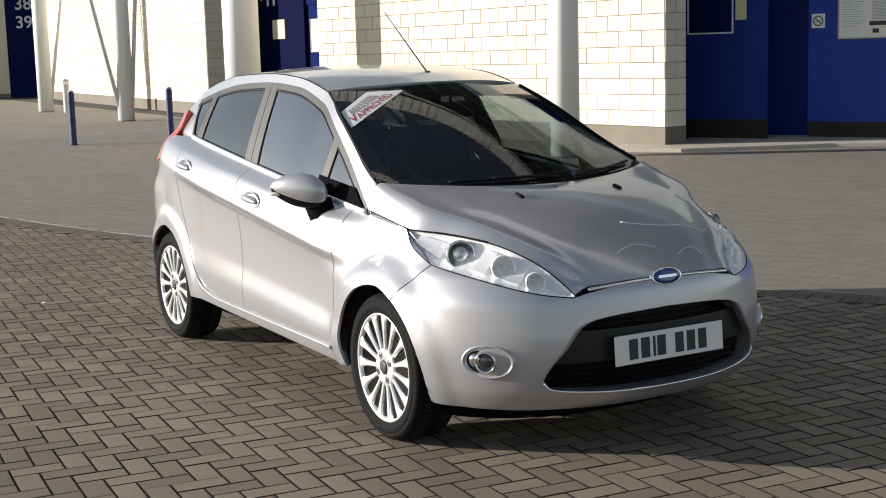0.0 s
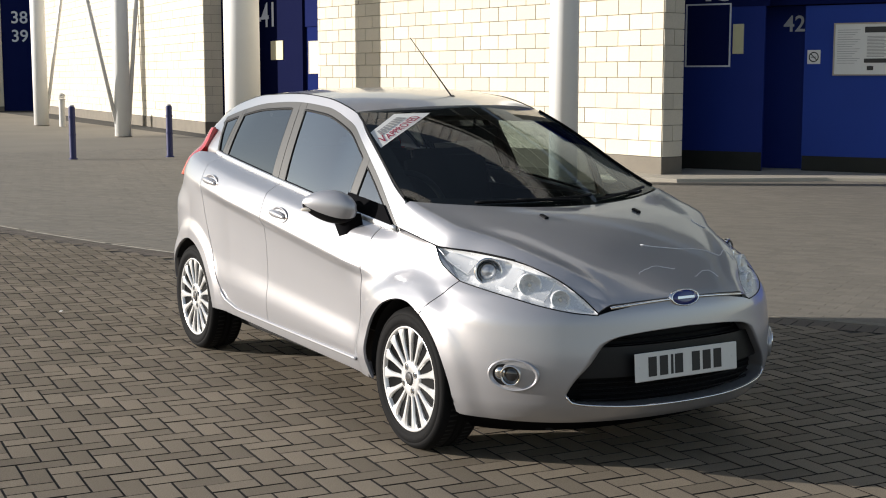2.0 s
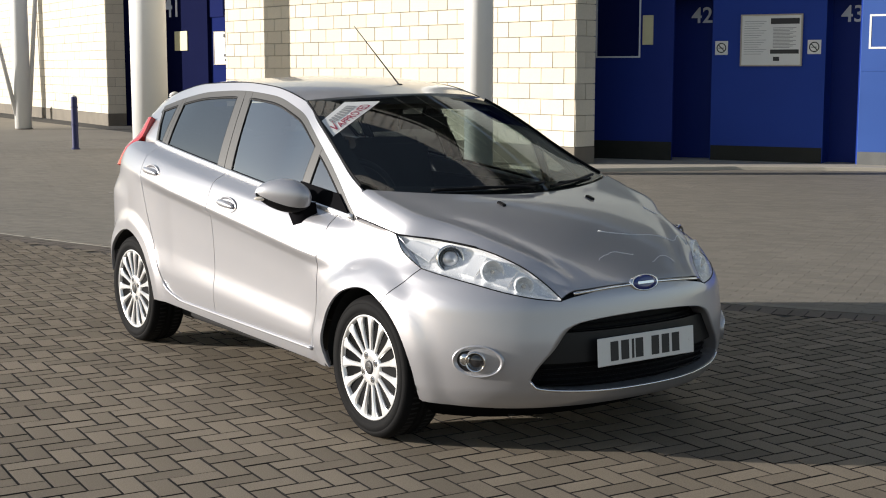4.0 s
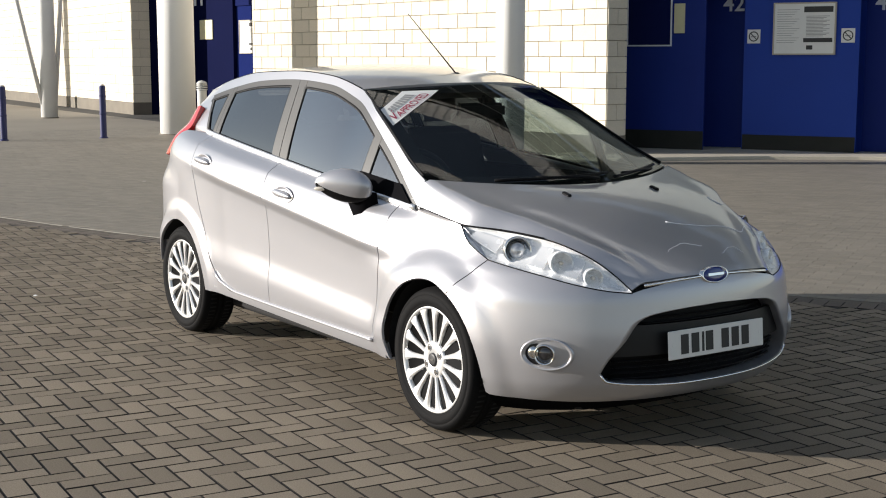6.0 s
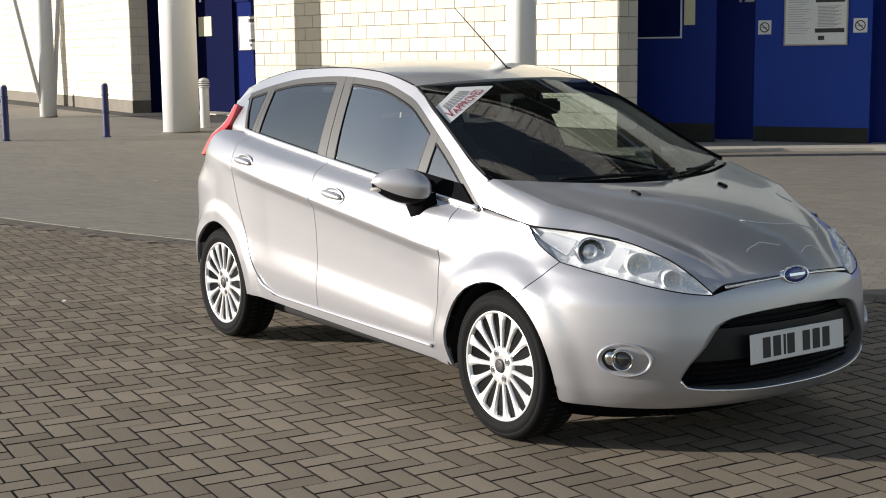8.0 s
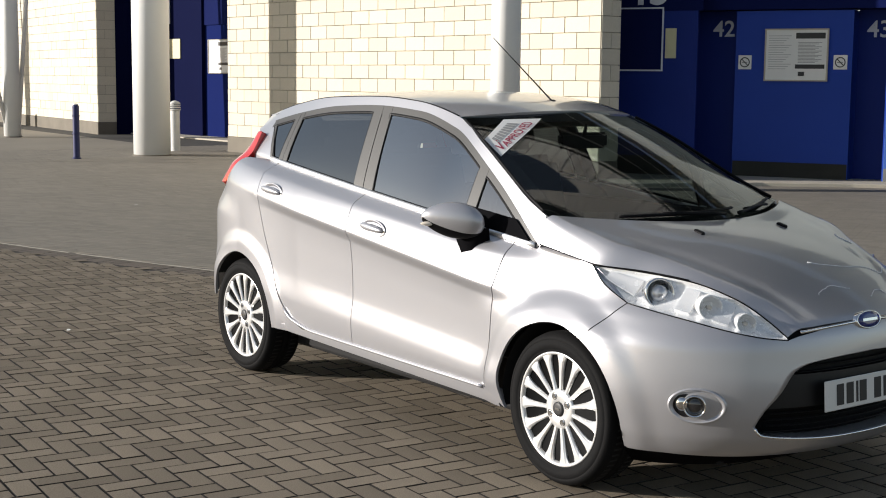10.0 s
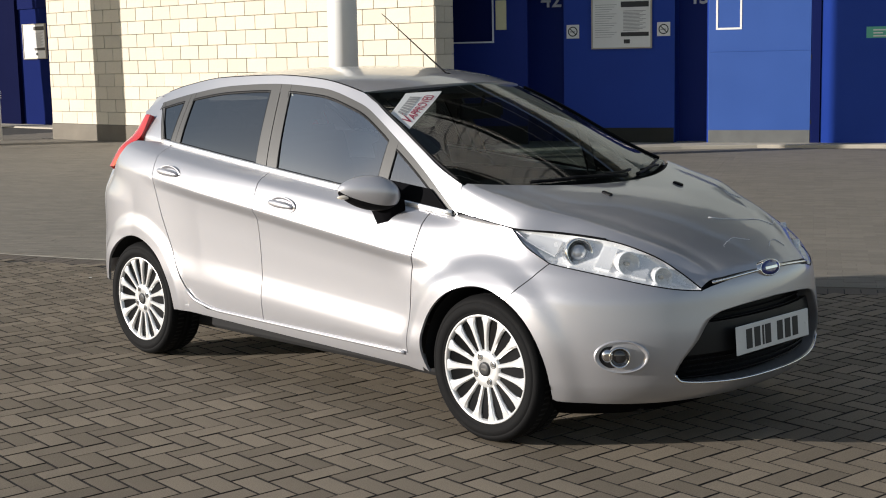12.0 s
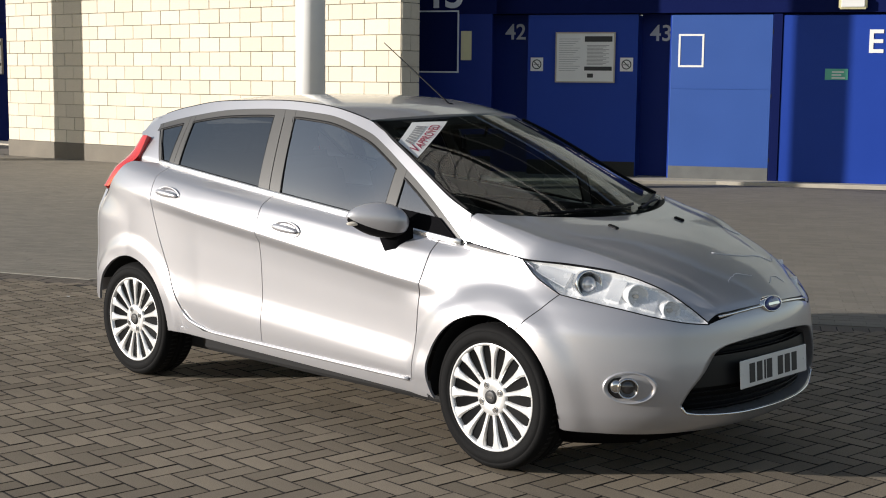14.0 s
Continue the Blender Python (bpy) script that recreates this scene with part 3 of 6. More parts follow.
def side_y(x, z):
    """Half-width of the lower body."""
    x, z = np.broadcast_arrays(np.asarray(x, float), np.asarray(z, float))
    out = np.empty(x.shape)
    for i in np.ndindex(x.shape):
        X, Z = x[i], z[i]
        zb = belt_z(X)
        zs = min(0.713 + (-0.25 - X) * 0.119, zb - 0.06)
        zc = 0.371 + 0.059 * (-0.4 - X)
        sw = float(pch([-2.95, -2.6, -2.3, -1.9], [0.735, 0.785, 0.815, 0.838], X))
        k = float(pch([-2.95, -2.45, -1.95, -1.5], [-0.25, 0.0, 0.8, 1.0], X))
        y = float(pch([0.15, 0.245, sill_z(X), zc - 0.028, zc - 0.004, zc + 0.26 * (zs - zc), zc + 0.60 * (zs - zc), zs - 0.060, zs - 0.053, zs - 0.004, zs + 0.003, zs + 0.66 * (zb - zs), zb], [0.72, 0.783, 0.797, 0.8085, 0.8095, max(sw - 0.040 * k, 0.797), max(sw - 0.035 * k, 0.797), sw - 0.0260 * k, sw - 0.0245 * k, sw - 0.001, sw - 0.003, sw - 0.003 - 0.33 * (sw - 0.003 - float(belt_y(X))), float(belt_y(X))], Z))
        t = min(max((X + 0.55) / 0.5, 0), 1)
        t = t * t * (3 - 2 * t)
        if t > 0:
            y = y * (1 - t) + float(nose_b(Z)) * t
        if X > 0.05:
            a = float(nose_x(Z)) - 0.05
            y *= max(1 - min((X - 0.05) / a, 1) ** 2.34, 0.0) ** (1 / 2.34)
        if X < -2.25:
            a = 0.86 - 0.30 * max(Z - 0.80, 0)
            y *= max(1 - min((-2.25 - X) / a, 1) ** 4.0, 0.0) ** (1 / 4.0)
        for wx in (0.0, WB):
            r = math.hypot(X - wx, Z - WZ)
            y += 0.017 * (1 - min(max((r - 0.385) / 0.075, 0), 1) ** 2 * (3 - 2 * min(max((r - 0.385) / 0.075, 0), 1)))
        out[i] = y
    return out


RAIL_X = [-2.92, -2.66, -2.4, -2.04, -1.6, -1.3, -0.985, -0.75, -0.5, -0.35, -0.20]
def rail_z(x):
    return pch(RAIL_X, [1.290, 1.352, 1.402, 1.442, 1.452, 1.436, 1.374, 1.274, 1.143, 1.067, 1.010], x)


def rail_y(x):
    return pch(RAIL_X, [0.44, 0.475, 0.492, 0.513, 0.520, 0.520, 0.522, 0.580, 0.628, 0.660, 0.688], x)


def dlo_z(x):
    return pch([-2.80, -2.66, -2.54, -2.29, -1.93, -1.6, -1.25, -0.97, -0.8, -0.65, -0.45, -0.30, -0.215], [1.255, 1.295, 1.322, 1.363, 1.403, 1.413, 1.394, 1.326, 1.257, 1.176, 1.057, 0.958, 0.897], x)


def house_y(x, z):
    """Half-width of the glasshouse above the belt."""
    zb, zr = belt_z(x), rail_z(x)
    w = np.clip((z - zb) / np.maximum(zr - zb, 0.02), 0, 1)
    return belt_y(x) + (rail_y(x) - belt_y(x)) * w ** 1.15


def grid_mesh(name, P, material, flip=False, flange=0.0, inward=None):
    """A sheet from an n x m array of points, with a folded rim so that its edges have depth."""
    n, m = P.shape[:2]
    V = P.reshape(-1, 3)
    F = [(i * m + j, (i + 1) * m + j, (i + 1) * m + j + 1, i * m + j + 1) for i in range(n - 1) for j in range(m - 1)]
    if flip:
        F = [f[::-1] for f in F]
    verts = [tuple(v) for v in V]
    smooth = [True] * len(F)
    if flange:
        du, dv = np.gradient(P, axis=0), np.gradient(P, axis=1)
        N = np.cross(du, dv)
        N /= np.linalg.norm(N, axis=2, keepdims=True) + 1e-9
        if flip:
            N = -N
        loop = [(i, 0) for i in range(n)] + [(n - 1, j) for j in range(1, m)] + [(i, m - 1) for i in range(n - 2, -1, -1)] + [(0, j) for j in range(m - 2, 0, -1)]
        base = len(verts)
        for i, j in loop:
            verts += [tuple(P[i, j]), tuple(P[i, j] - flange * N[i, j])]
        k = len(loop)
        for a in range(k):
            b = (a + 1) % k
            f = (base + 2 * a, base + 2 * a + 1, base + 2 * b + 1, base + 2 * b)
            F.append(f[::-1] if flip else f)
            smooth.append(False)
    me = bpy.data.meshes.new(name)
    me.from_pydata([tuple(map(float, v)) for v in verts], [], F)
    me.polygons.foreach_set("use_smooth", smooth)
    me.materials.append(material)
    me.update()
    return me


def sheet(name, P, material, sg, parent=None, label="", flange=0.012):
    """Place a right-hand sheet (given with y as half-width) on side sg: -1 right, +1 left."""
    Q = P.copy()
    Q[..., 1] *= sg
    du, dv = np.gradient(Q, axis=0), np.gradient(Q, axis=1)
    N = np.cross(du, dv)
    c = Q.reshape(-1, 3).mean(0) - np.array([-1.2, 0, 0.55])
    c[0] *= 0.25
    flip = (N.reshape(-1, 3).mean(0) @ c) < 0
    return child(name, grid_mesh(name, Q, material, flip, flange), parent or car, label)


def xz_sheet(fx, fz, n, m, upper=False, off=0.0):
    u, v = np.meshgrid(np.linspace(0, 1, n), np.linspace(0, 1, m), indexing="ij")
    x = fx(u, v)
    z = fz(x, v)
    y = house_y(x, z) if upper else side_y(x, z)
    return np.stack([x, y + off, z], 2)


GAP = 0.0025
DOOR_F = ([0, 0.3, 0.6, 1.0], [-0.418, -0.405, -0.385, -0.352])
DOOR_M = ([0, 0.5, 1.0], [-1.418, -1.415, -1.432])
DOOR_R = ([0, 0.05, 0.12, 0.22, 0.4, 0.6, 0.8, 1.0], [-1.86, -1.965, -2.040, -2.095, -2.165, -2.235, -2.283, -2.305])


def between(a, b, ga, gb):
    return lambda u, v: (pch(a[0], a[1], v) + ga) * (1 - u) + (pch(b[0], b[1], v) - gb) * u


def door_zone(x, v):
    return sill_z(x) + 0.012 + (belt_z(x) - sill_z(x) - 0.012) * v


def ribbon(pts, w, d, material, name, parent, label="", front=False):
    """A slim rounded strip along a 3D line: w high, d deep, domed outward from the car."""
    p = np.asarray(pts, float)
    n = len(p)
    verts, faces = [], []
    t = np.gradient(p, axis=0)
    t /= np.linalg.norm(t, axis=1, keepdims=True)
    out = np.tile([1.0, 0.0, 0.0], (n, 1)) if front else np.stack([np.full(n, 0.05), np.sign(p[:, 1] + 1e-9), np.full(n, 0.05)], 1)
    out -= t * (out * t).sum(1, keepdims=True)
    out /= np.linalg.norm(out, axis=1, keepdims=True)
    up = np.cross(t, out)
    k = 6
    for i in range(n):
        for j in range(k):
            a = math.pi * 2 * j / k
            verts.append(p[i] + up[i] * (w / 2 * math.cos(a)) + out[i] * (d / 2 * math.sin(a)))
    for i in range(n - 1):
        for j in range(k):
            faces.append((i * k + j, i * k + (j + 1) % k, (i + 1) * k + (j + 1) % k, (i + 1) * k + j))
    faces += [tuple(range(k))[::-1], tuple((n - 1) * k + j for j in range(k))]
    me = mesh_of(name, verts, faces, material, True)
    return child(name, me, parent, label)


def arc(wx, a0, a1, n, r=ARCH):
    d = np.linspace(a0, a1, n)
    a = np.radians(d)
    r = r * (1 - 0.10 * np.clip((d - 162) / 28, 0, 1) ** 1.5)
    return np.stack([wx + r * np.cos(a), WZ + r * np.sin(a)], 1)


def ruled_side(inner, outer, m):
    """Side sheet between two (x, z) lines with equal sampling."""
    v = np.linspace(0, 1, m)[None, :, None]
    q = inner[:, None, :] * (1 - v) + outer[:, None, :] * v
    x, z = q[..., 0], q[..., 1]
    up = z > belt_z(x)
    y = np.where(up, house_y(x, z), side_y(x, np.minimum(z, belt_z(x))))
    return np.stack([x, y, z], 2)


def glass_pane(name, a, b, lo, hi, material, sg, parent, label):
    """A pane between two slanted lines x(v) and fractions lo..hi of the window height."""
    def fz(x, v):
        zb, zt = belt_z(x) + 0.012, dlo_z(x) - 0.036
        return zb + (np.maximum(zt, zb + 0.004) - zb) * (lo + (hi - lo) * v)
    P = xz_sheet(lambda u, v: a(v) * (1 - u) + b(v) * u, fz, 22, 14, True, -0.004)
    ob = sheet(name, P, material, sg, parent, label, 0.003)
    edge = np.concatenate([P[:, 0], P[-1, 1:], P[::-1, -1][1:], P[0, ::-1][1:]])
    edge[:, 1] = edge[:, 1] * sg + sg * 0.002
    ribbon(edge, 0.014, 0.008, M_BLACKPLASTIC, "seal", ob, "black rubber seal")
    return ob


def lin(x0, x1):
    return lambda v: x0 + (x1 - x0) * v


def handle(parent, x, z, sg):
    """Oval door pull: dished recess and a domed bar."""
    y = float(side_y(np.array(x), np.array(z)))
    m = Matrix.Translation((x, sg * y, z)) @ Matrix.Rotation(radians(sg * 8), 4, "X") @ Matrix.Rotation(radians(5), 4, "Y")
    n = 28
    verts, faces = [], []
    rings = ((1.0, 0.002), (0.93, 0.006), (0.80, 0.001), (0.45, -0.012), (0.01, -0.014))
    for f, d in rings:
        for k in range(n):
            a = 2 * math.pi * k / n
            verts.append((0.098 * f * math.cos(a), sg * d, 0.040 * f * math.sin(a)))
    for r in range(len(rings) - 1):
        for k in range(n):
            q = (r * n + k, r * n + (k + 1) % n, (r + 1) * n + (k + 1) % n, (r + 1) * n + k)
            faces.append(q if sg > 0 else q[::-1])
    cup = child("handle_cup", mesh_of("handle_cup", verts, faces, M_PAINT, True), parent, "", m)
    bm = bmesh.new()
    bmesh.ops.create_uvsphere(bm, u_segments=24, v_segments=12, radius=1)
    for v in bm.verts:
        v.co = Vector((v.co.x * 0.090, v.co.y * 0.014, v.co.z * (0.017 - 0.004 * v.co.x)))
    part("handle", bm, M_PAINT, parent, "silver pull handle", m @ Matrix.Translation((0, sg * 0.016, 0.002)), True)
    return cup


def car_side(sg):
    """All sheets of one flank."""
    # doors
    fd = sheet("front_door", xz_sheet(between(DOOR_M, DOOR_F, GAP, GAP), door_zone, 44, 110), M_PAINT, sg)
    rd = sheet("rear_door", xz_sheet(between(DOOR_R, DOOR_M, GAP, GAP), door_zone, 36, 110), M_PAINT, sg)
    handle(fd, -1.215, 0.876, sg)
    handle(rd, -2.135, 0.977, sg)
    # sill
    xs = np.linspace(-2.137, -0.337, 50)
    v = np.linspace(0, 1, 12)
    X, V = np.meshgrid(xs, v, indexing="ij")
    low = 0.240 + 0.026 * (-0.29 - X)
    Z = low + (sill_z(X) + 0.008 - low) * V
    sheet("sill", np.stack([X, side_y(X, Z) - 0.003 * np.clip((X + 0.45) / 0.04, 0, 1), Z], 2), M_PAINT, sg, label="silver sill panel below the doors", flange=0.03)
    q = np.linspace(0, 1, 44)
    xs = pch([0, 0.90, 0.95, 1.0], [-0.445, -1.85, -1.965, -2.03], q)
    zz = sill_z(xs) + 0.006 + pch([0, 0.86, 0.95, 1.0], [0, 0.008, 0.04, 0.085], q)
    ribbon(np.stack([xs, sg * (side_y(xs, zz) + 0.004), zz], 1), 0.016, 0.016, M_PAINT, "sill_strip", car)
    # front wing, ruled from the wheel arch to its outline
    n = 90
    inner = arc(0.0, 62.4, 190.0, n)
    s = np.linspace(0, 1, n)
    ox = pch([0, 0.10, 0.2, 0.36, 0.5, 0.56], [0.284, 0.19, 0.095, -0.08, -0.262, -0.341], s)
    oz = pch([0, 0.10, 0.2, 0.36, 0.5, 0.56], [0.739, 0.800, 0.853, 0.879, 0.895, 0.903], s)
    w = np.clip((1 - s) / 0.44, 0, 1)
    dx = pch(DOOR_F[0], DOOR_F[1], w) + GAP
    ox, oz = np.where(s > 0.56, dx, ox), np.where(s > 0.56, door_zone(dx, w) - 0.008 * (1 - w), oz)
    q = np.linspace(0, 1, 16)
    sx, sz = 0.283 - 0.125 * q, 0.738 - 0.1385 * q
    ribbon(np.stack([sx, sg * (side_y(sx, sz) + 0.0008), sz], 1), 0.0032, 0.003, M_BLACKPLASTIC, "bumper_seam", car)
    sheet("front_wing", ruled_side(inner, np.stack([ox, oz], 1), 30), M_PAINT, sg, label="silver front wing around the wheel")
    # rear quarter
    inner = arc(WB, -2.0, 168.0, n)
    ks = [0.42, 0.48, 0.55, 0.61, 0.67, 0.74, 0.86, 1.0]
    ox = pch(ks, [-2.312, -2.46, -2.625, -2.705, -2.805, -2.90, -2.955, -2.93], s)
    oz = pch(ks, [1.106, 1.116, 1.118, 1.055, 0.952, 0.875, 0.60, 0.375], s)
    w = np.clip(s / 0.42, 0, 1)
    dx = pch(DOOR_R[0], DOOR_R[1], w) - GAP
    ox, oz = np.where(s < 0.42, dx, ox), np.where(s < 0.42, door_zone(dx, w) - 0.008 * (1 - w), oz)
    sheet("rear_quarter", ruled_side(inner, np.stack([ox, oz], 1), 40), M_PAINT, sg, label="silver rear quarter around the wheel")
    # roof side: from the window line up to the roof rail, and the rear pillar
    P = xz_sheet(lambda u, v: -0.208 + (-2.735 + 0.208) * u, lambda x, v: np.where(x > -0.215, belt_z(x), dlo_z(np.minimum(x, -0.215))) * (1 - v) + rail_z(x) * v, 120, 10, True)
    sheet("side_rail", P, M_PAINT, sg, label="silver roof rail and windscreen pillar")
    P = xz_sheet(lambda u, v: -0.235 + (-2.40 + 0.235) * u, lambda x, v: dlo_z(x) * (1 - v) + (rail_z(x) - 0.012) * v, 80, 5, True, -0.020)
    sheet("pillar_lining", P, M_TRIM, sg, label="grey inner pillar lining", flange=0.0)
    P = xz_sheet(lambda u, v: (-2.425 - 0.170 * v) * (1 - u) + pch([0, 0.25, 0.5, 0.75, 1], [-2.700, -2.690, -2.690, -2.715, -2.76], v) * u, lambda x, v: 1.113 * (1 - v) + dlo_z(x) * v, 16, 20, True)
    sheet("rear_pillar", P, M_PAINT, sg)
    # windows
    tri = glass_pane("quarter_light", lambda v: -0.640 + 0.0 * v, lambda v: -0.268 + 0.0 * v, 0, 1, M_SIDEGLASS, sg, car, "small front quarter light")
    fw = glass_pane("front_window", lin(-1.392, -1.470), lambda v: -0.700 + 0.0 * v, 0, 1, M_SIDEGLASS, sg, fd, "lightly tinted door glass")
    rw = glass_pane("rear_window", lambda v: -2.243 - 0.020 * v, lin(-1.555, -1.610), 0, 1, M_PRIVACY, sg, rd, "dark privacy door glass")
    qw = glass_pane("rear_quarter_glass", lambda v: -2.400 - 0.165 * v, lambda v: -2.333 - 0.015 * v, 0, 1, M_PRIVACY, sg, car, "dark small rear side glass")

    def post(name, a, b, material=M_PILLAR, off=0.002):
        P = xz_sheet(lambda u, v: a(v) * (1 - u) + b(v) * u, lambda x, v: belt_z(x) + (dlo_z(x) - belt_z(x)) * v, 6, 14, True, off)
        return sheet(name, P, material, sg, car, "", 0.012)
    post("mirror_post", lambda v: -0.700 + 0.0 * v, lambda v: -0.640 + 0.0 * v, M_PILLAR)
    post("door_post", lin(-1.468, -1.538), lin(-1.392, -1.468))
    post("door_post", lin(-1.556, -1.612), lin(-1.474, -1.544))
    post("divider_post", lambda v: -2.330 - 0.015 * v, lambda v: -2.289 - 0.017 * v)
    post("divider_post", lambda v: -2.286 - 0.017 * v, lambda v: -2.242 - 0.020 * v)
    post("pillar_edge", lambda v: -2.424 - 0.170 * v, lambda v: -2.402 - 0.165 * v, M_PILLAR)
    P = xz_sheet(lambda u, v: -0.222 + (-2.585 + 0.222) * u, lambda x, v: np.maximum(dlo_z(x) - 0.038, belt_z(x)) * (1 - v) + dlo_z(x) * v, 80, 4, True, 0.001)
    sheet("window_frame", P, M_PILLAR, sg, label="grey door window frame")
    # bright belt strip
    xs = np.linspace(-0.235, -2.405, 60)
    zz = belt_z(xs) + 0.004
    ribbon(np.stack([xs, sg * (house_y(xs, zz) + 0.006), zz], 1), 0.026, 0.018, M_BRIGHT, "belt_strip", car, "bright belt moulding")
    # wheel wells
    for wx in (0.0, WB):
        a = np.radians(np.linspace(-5, 189 if wx == 0.0 else 146, 40))
        P = np.stack([np.stack([wx + (ARCH + 0.002) * np.cos(a), np.full(40, y), WZ + (ARCH + 0.002) * np.sin(a)], 1) for y in (0.56, 0.70, 0.785)], 1)
        sheet("wheel_well", P, M_DARK, sg, flange=0.0)
    # tail lamp
    A = line3([(-2.60, 0.606, 1.252), (-2.615, 0.656, 1.145), (-2.70, 0.706, 1.07), (-2.795, 0.722, 0.978)], 20)
    B = line3([(-2.705, 0.530, 1.250), (-2.77, 0.576, 1.16), (-2.825, 0.635, 1.08), (-2.885, 0.660, 0.972)], 20)
    v = np.linspace(0, 1, 8)[None, :, None]
    P = A[:, None] * (1 - v) + B[:, None] * v
    P[..., 0] -= 0.012 * np.sin(np.pi * v[..., 0])
    P[..., 1] += 0.026 * np.sin(np.pi * v[..., 0])
    sheet("tail_lamp", P, M_LAMPRED, sg, label="red tail lamp cluster", flange=0.03)


for sg in (-1, 1):
    car_side(sg)


# ---- centre sheets: a rail on each side and a centre line ----
def two_rail(edge, mid, n, m, px=2.0, pz=2.3, y_pow=1.0):
    k = np.linspace(-1, 1, m)[None, :]
    if np.ndim(pz):
        pz = np.asarray(pz)[:, None]
    a = np.abs(k)
    x = mid[:, :1] + (edge[:, :1] - mid[:, :1]) * a ** px
    z = mid[:, 2:] + (edge[:, 2:] - mid[:, 2:]) * a ** pz
    return np.stack([x + 0 * k, edge[:, 1:2] * k, z + 0 * k], 2)


def top_sheet(name, P, material, label="", flange=0.012, parent=None):
    N = np.cross(np.gradient(P, axis=0), np.gradient(P, axis=1))
    return child(name, grid_mesh(name, P, material, N[..., 2].mean() < 0, flange), parent or car, label)


n = 50
xe = np.linspace(-0.985, -2.735, n)
edge = np.stack([xe, rail_y(xe), rail_z(xe)], 1)
xc = np.linspace(-0.775, -2.775, n)
mid = np.stack([xc, 0 * xc, pch([-2.95, -2.7, -2.4, -2.0, -1.6, -1.3, -1.0, -0.775], [1.345, 1.395, 1.443, 1.476, 1.487, 1.479, 1.448, 1.405], xc)], 1)
ROOF = two_rail(edge, mid, n, 41)
roof = top_sheet("roof", ROOF, M_PAINT, "silver roof panel")
for sg in (-1, 1):
    xs = np.linspace(-0.99, -2.6, 50)
    ribbon(np.stack([xs, sg * (rail_y(xs) - 0.004), rail_z(xs) + 0.001], 1), 0.007, 0.007, M_BLACKPLASTIC, "roof_strip", roof, "black roof ditch strip")
xe = np.linspace(-0.206, -0.978, 30)
edge = np.stack([xe, rail_y(xe) - 0.006, rail_z(xe) + 0.002], 1)
t = np.linspace(0, 1, 30)
mid = np.stack([0.075 + (-0.772 - 0.075) * t, 0 * t, 0.992 + (1.400 - 0.992) * t + 0.030 * np.sin(np.pi * t)], 1)
SCREEN = two_rail(edge, mid, 30, 41, 2.0, 5.0 - 2.8 * np.clip(t * 2, 0, 1) ** 2 * (3 - 2 * np.clip(t * 2, 0, 1)))
# across it the glass bends in the middle and runs on nearly straight to the pillars
bend = (np.sqrt(0.09 + np.linspace(-1, 1, 41) ** 2) - 0.3) / (math.sqrt(1.09) - 0.3)
SCREEN[..., 0] = mid[:, :1] + (edge[:, :1] - mid[:, :1]) * bend
for _ in range(24):
    SCREEN[1:-1] = (SCREEN[:-2] + 2 * SCREEN[1:-1] + SCREEN[2:]) / 4
windscreen = top_sheet("windscreen", SCREEN, M_SCREEN, "sloping windscreen", 0.004)
for j in (0, 40):
    ribbon(SCREEN[1:-1, j] + np.array([0.002, 0, 0.002]), 0.016, 0.008, M_BLACKPLASTIC, "screen_seal", windscreen, "black rubber seal")
# dark ceramic border of the windscreen
for i0, i1, nm in ((0, 2, "screen_border"), (26, 29, "screen_border")):
    Q = SCREEN[i0:i1 + 1] - np.array([0.003, 0, 0.006])
    top_sheet(nm, Q, M_BLACKPLASTIC, "", 0.0, windscreen)
for j0, j1 in ((0, 2), (38, 40)):
    Q = SCREEN[:, j0:j1 + 1] - np.array([0.003, 0, 0.006])
    top_sheet("screen_border", Q, M_BLACKPLASTIC, "", 0.0, windscreen)

# bonnet
HOOD_EDGE = [(0.740, 0.378, 0.650), (0.672, 0.406, 0.704), (0.58, 0.468, 0.772), (0.43, 0.550, 0.826), (0.26, 0.622, 0.846), (0.09, 0.708, 0.859), (-0.07, 0.711, 0.882), (-0.212, 0.714, 0.903)]
he = line3(HOOD_EDGE, 60)
t = np.linspace(0, 1, 60)
xm = 0.788 + (0.085 - 0.788) * t
hm = np.stack([xm, 0 * xm, pch([0.085, 0.19, 0.4, 0.6, 0.70, 0.75, 0.775, 0.788], [0.986, 0.963, 0.900, 0.814, 0.758, 0.725, 0.705, 0.690], xm)], 1)
HOOD = two_rail(he, hm, 60, 81)
# across: gentle crown, a raised crease on each side, then a rounded flank down to the edge
a = np.abs(np.linspace(-1, 1, 81))[None, :]
ar = 0.84 + 0.125 * t[:, None] ** 1.5
zm, ze = hm[:, 2:], he[:, 2:]
zr = ze + (zm - ze) * (0.70 + 0.44 * t[:, None]) + 0.020 * t[:, None] ** 8
flank = np.clip((a - ar) / (1 - ar), 0, 1)
HOOD[..., 2] = np.where(a < ar, zm - (zm - zr) * (a / ar) ** 2, zr - (zr - ze) * flank ** 1.7)
fade = np.sin(np.pi * np.clip(t * 0.86 + 0.10, 0, 1))[:, None]
HOOD[..., 2] -= 0.004 * fade * np.exp(-((a - ar + 0.13) / 0.075) ** 2)
HOOD[..., 2] += 0.002 * fade * np.exp(-((a - ar) / 0.05) ** 2)
bonnet = top_sheet("bonnet", HOOD, M_PAINT, "silver bonnet with faint curved reflection lines")
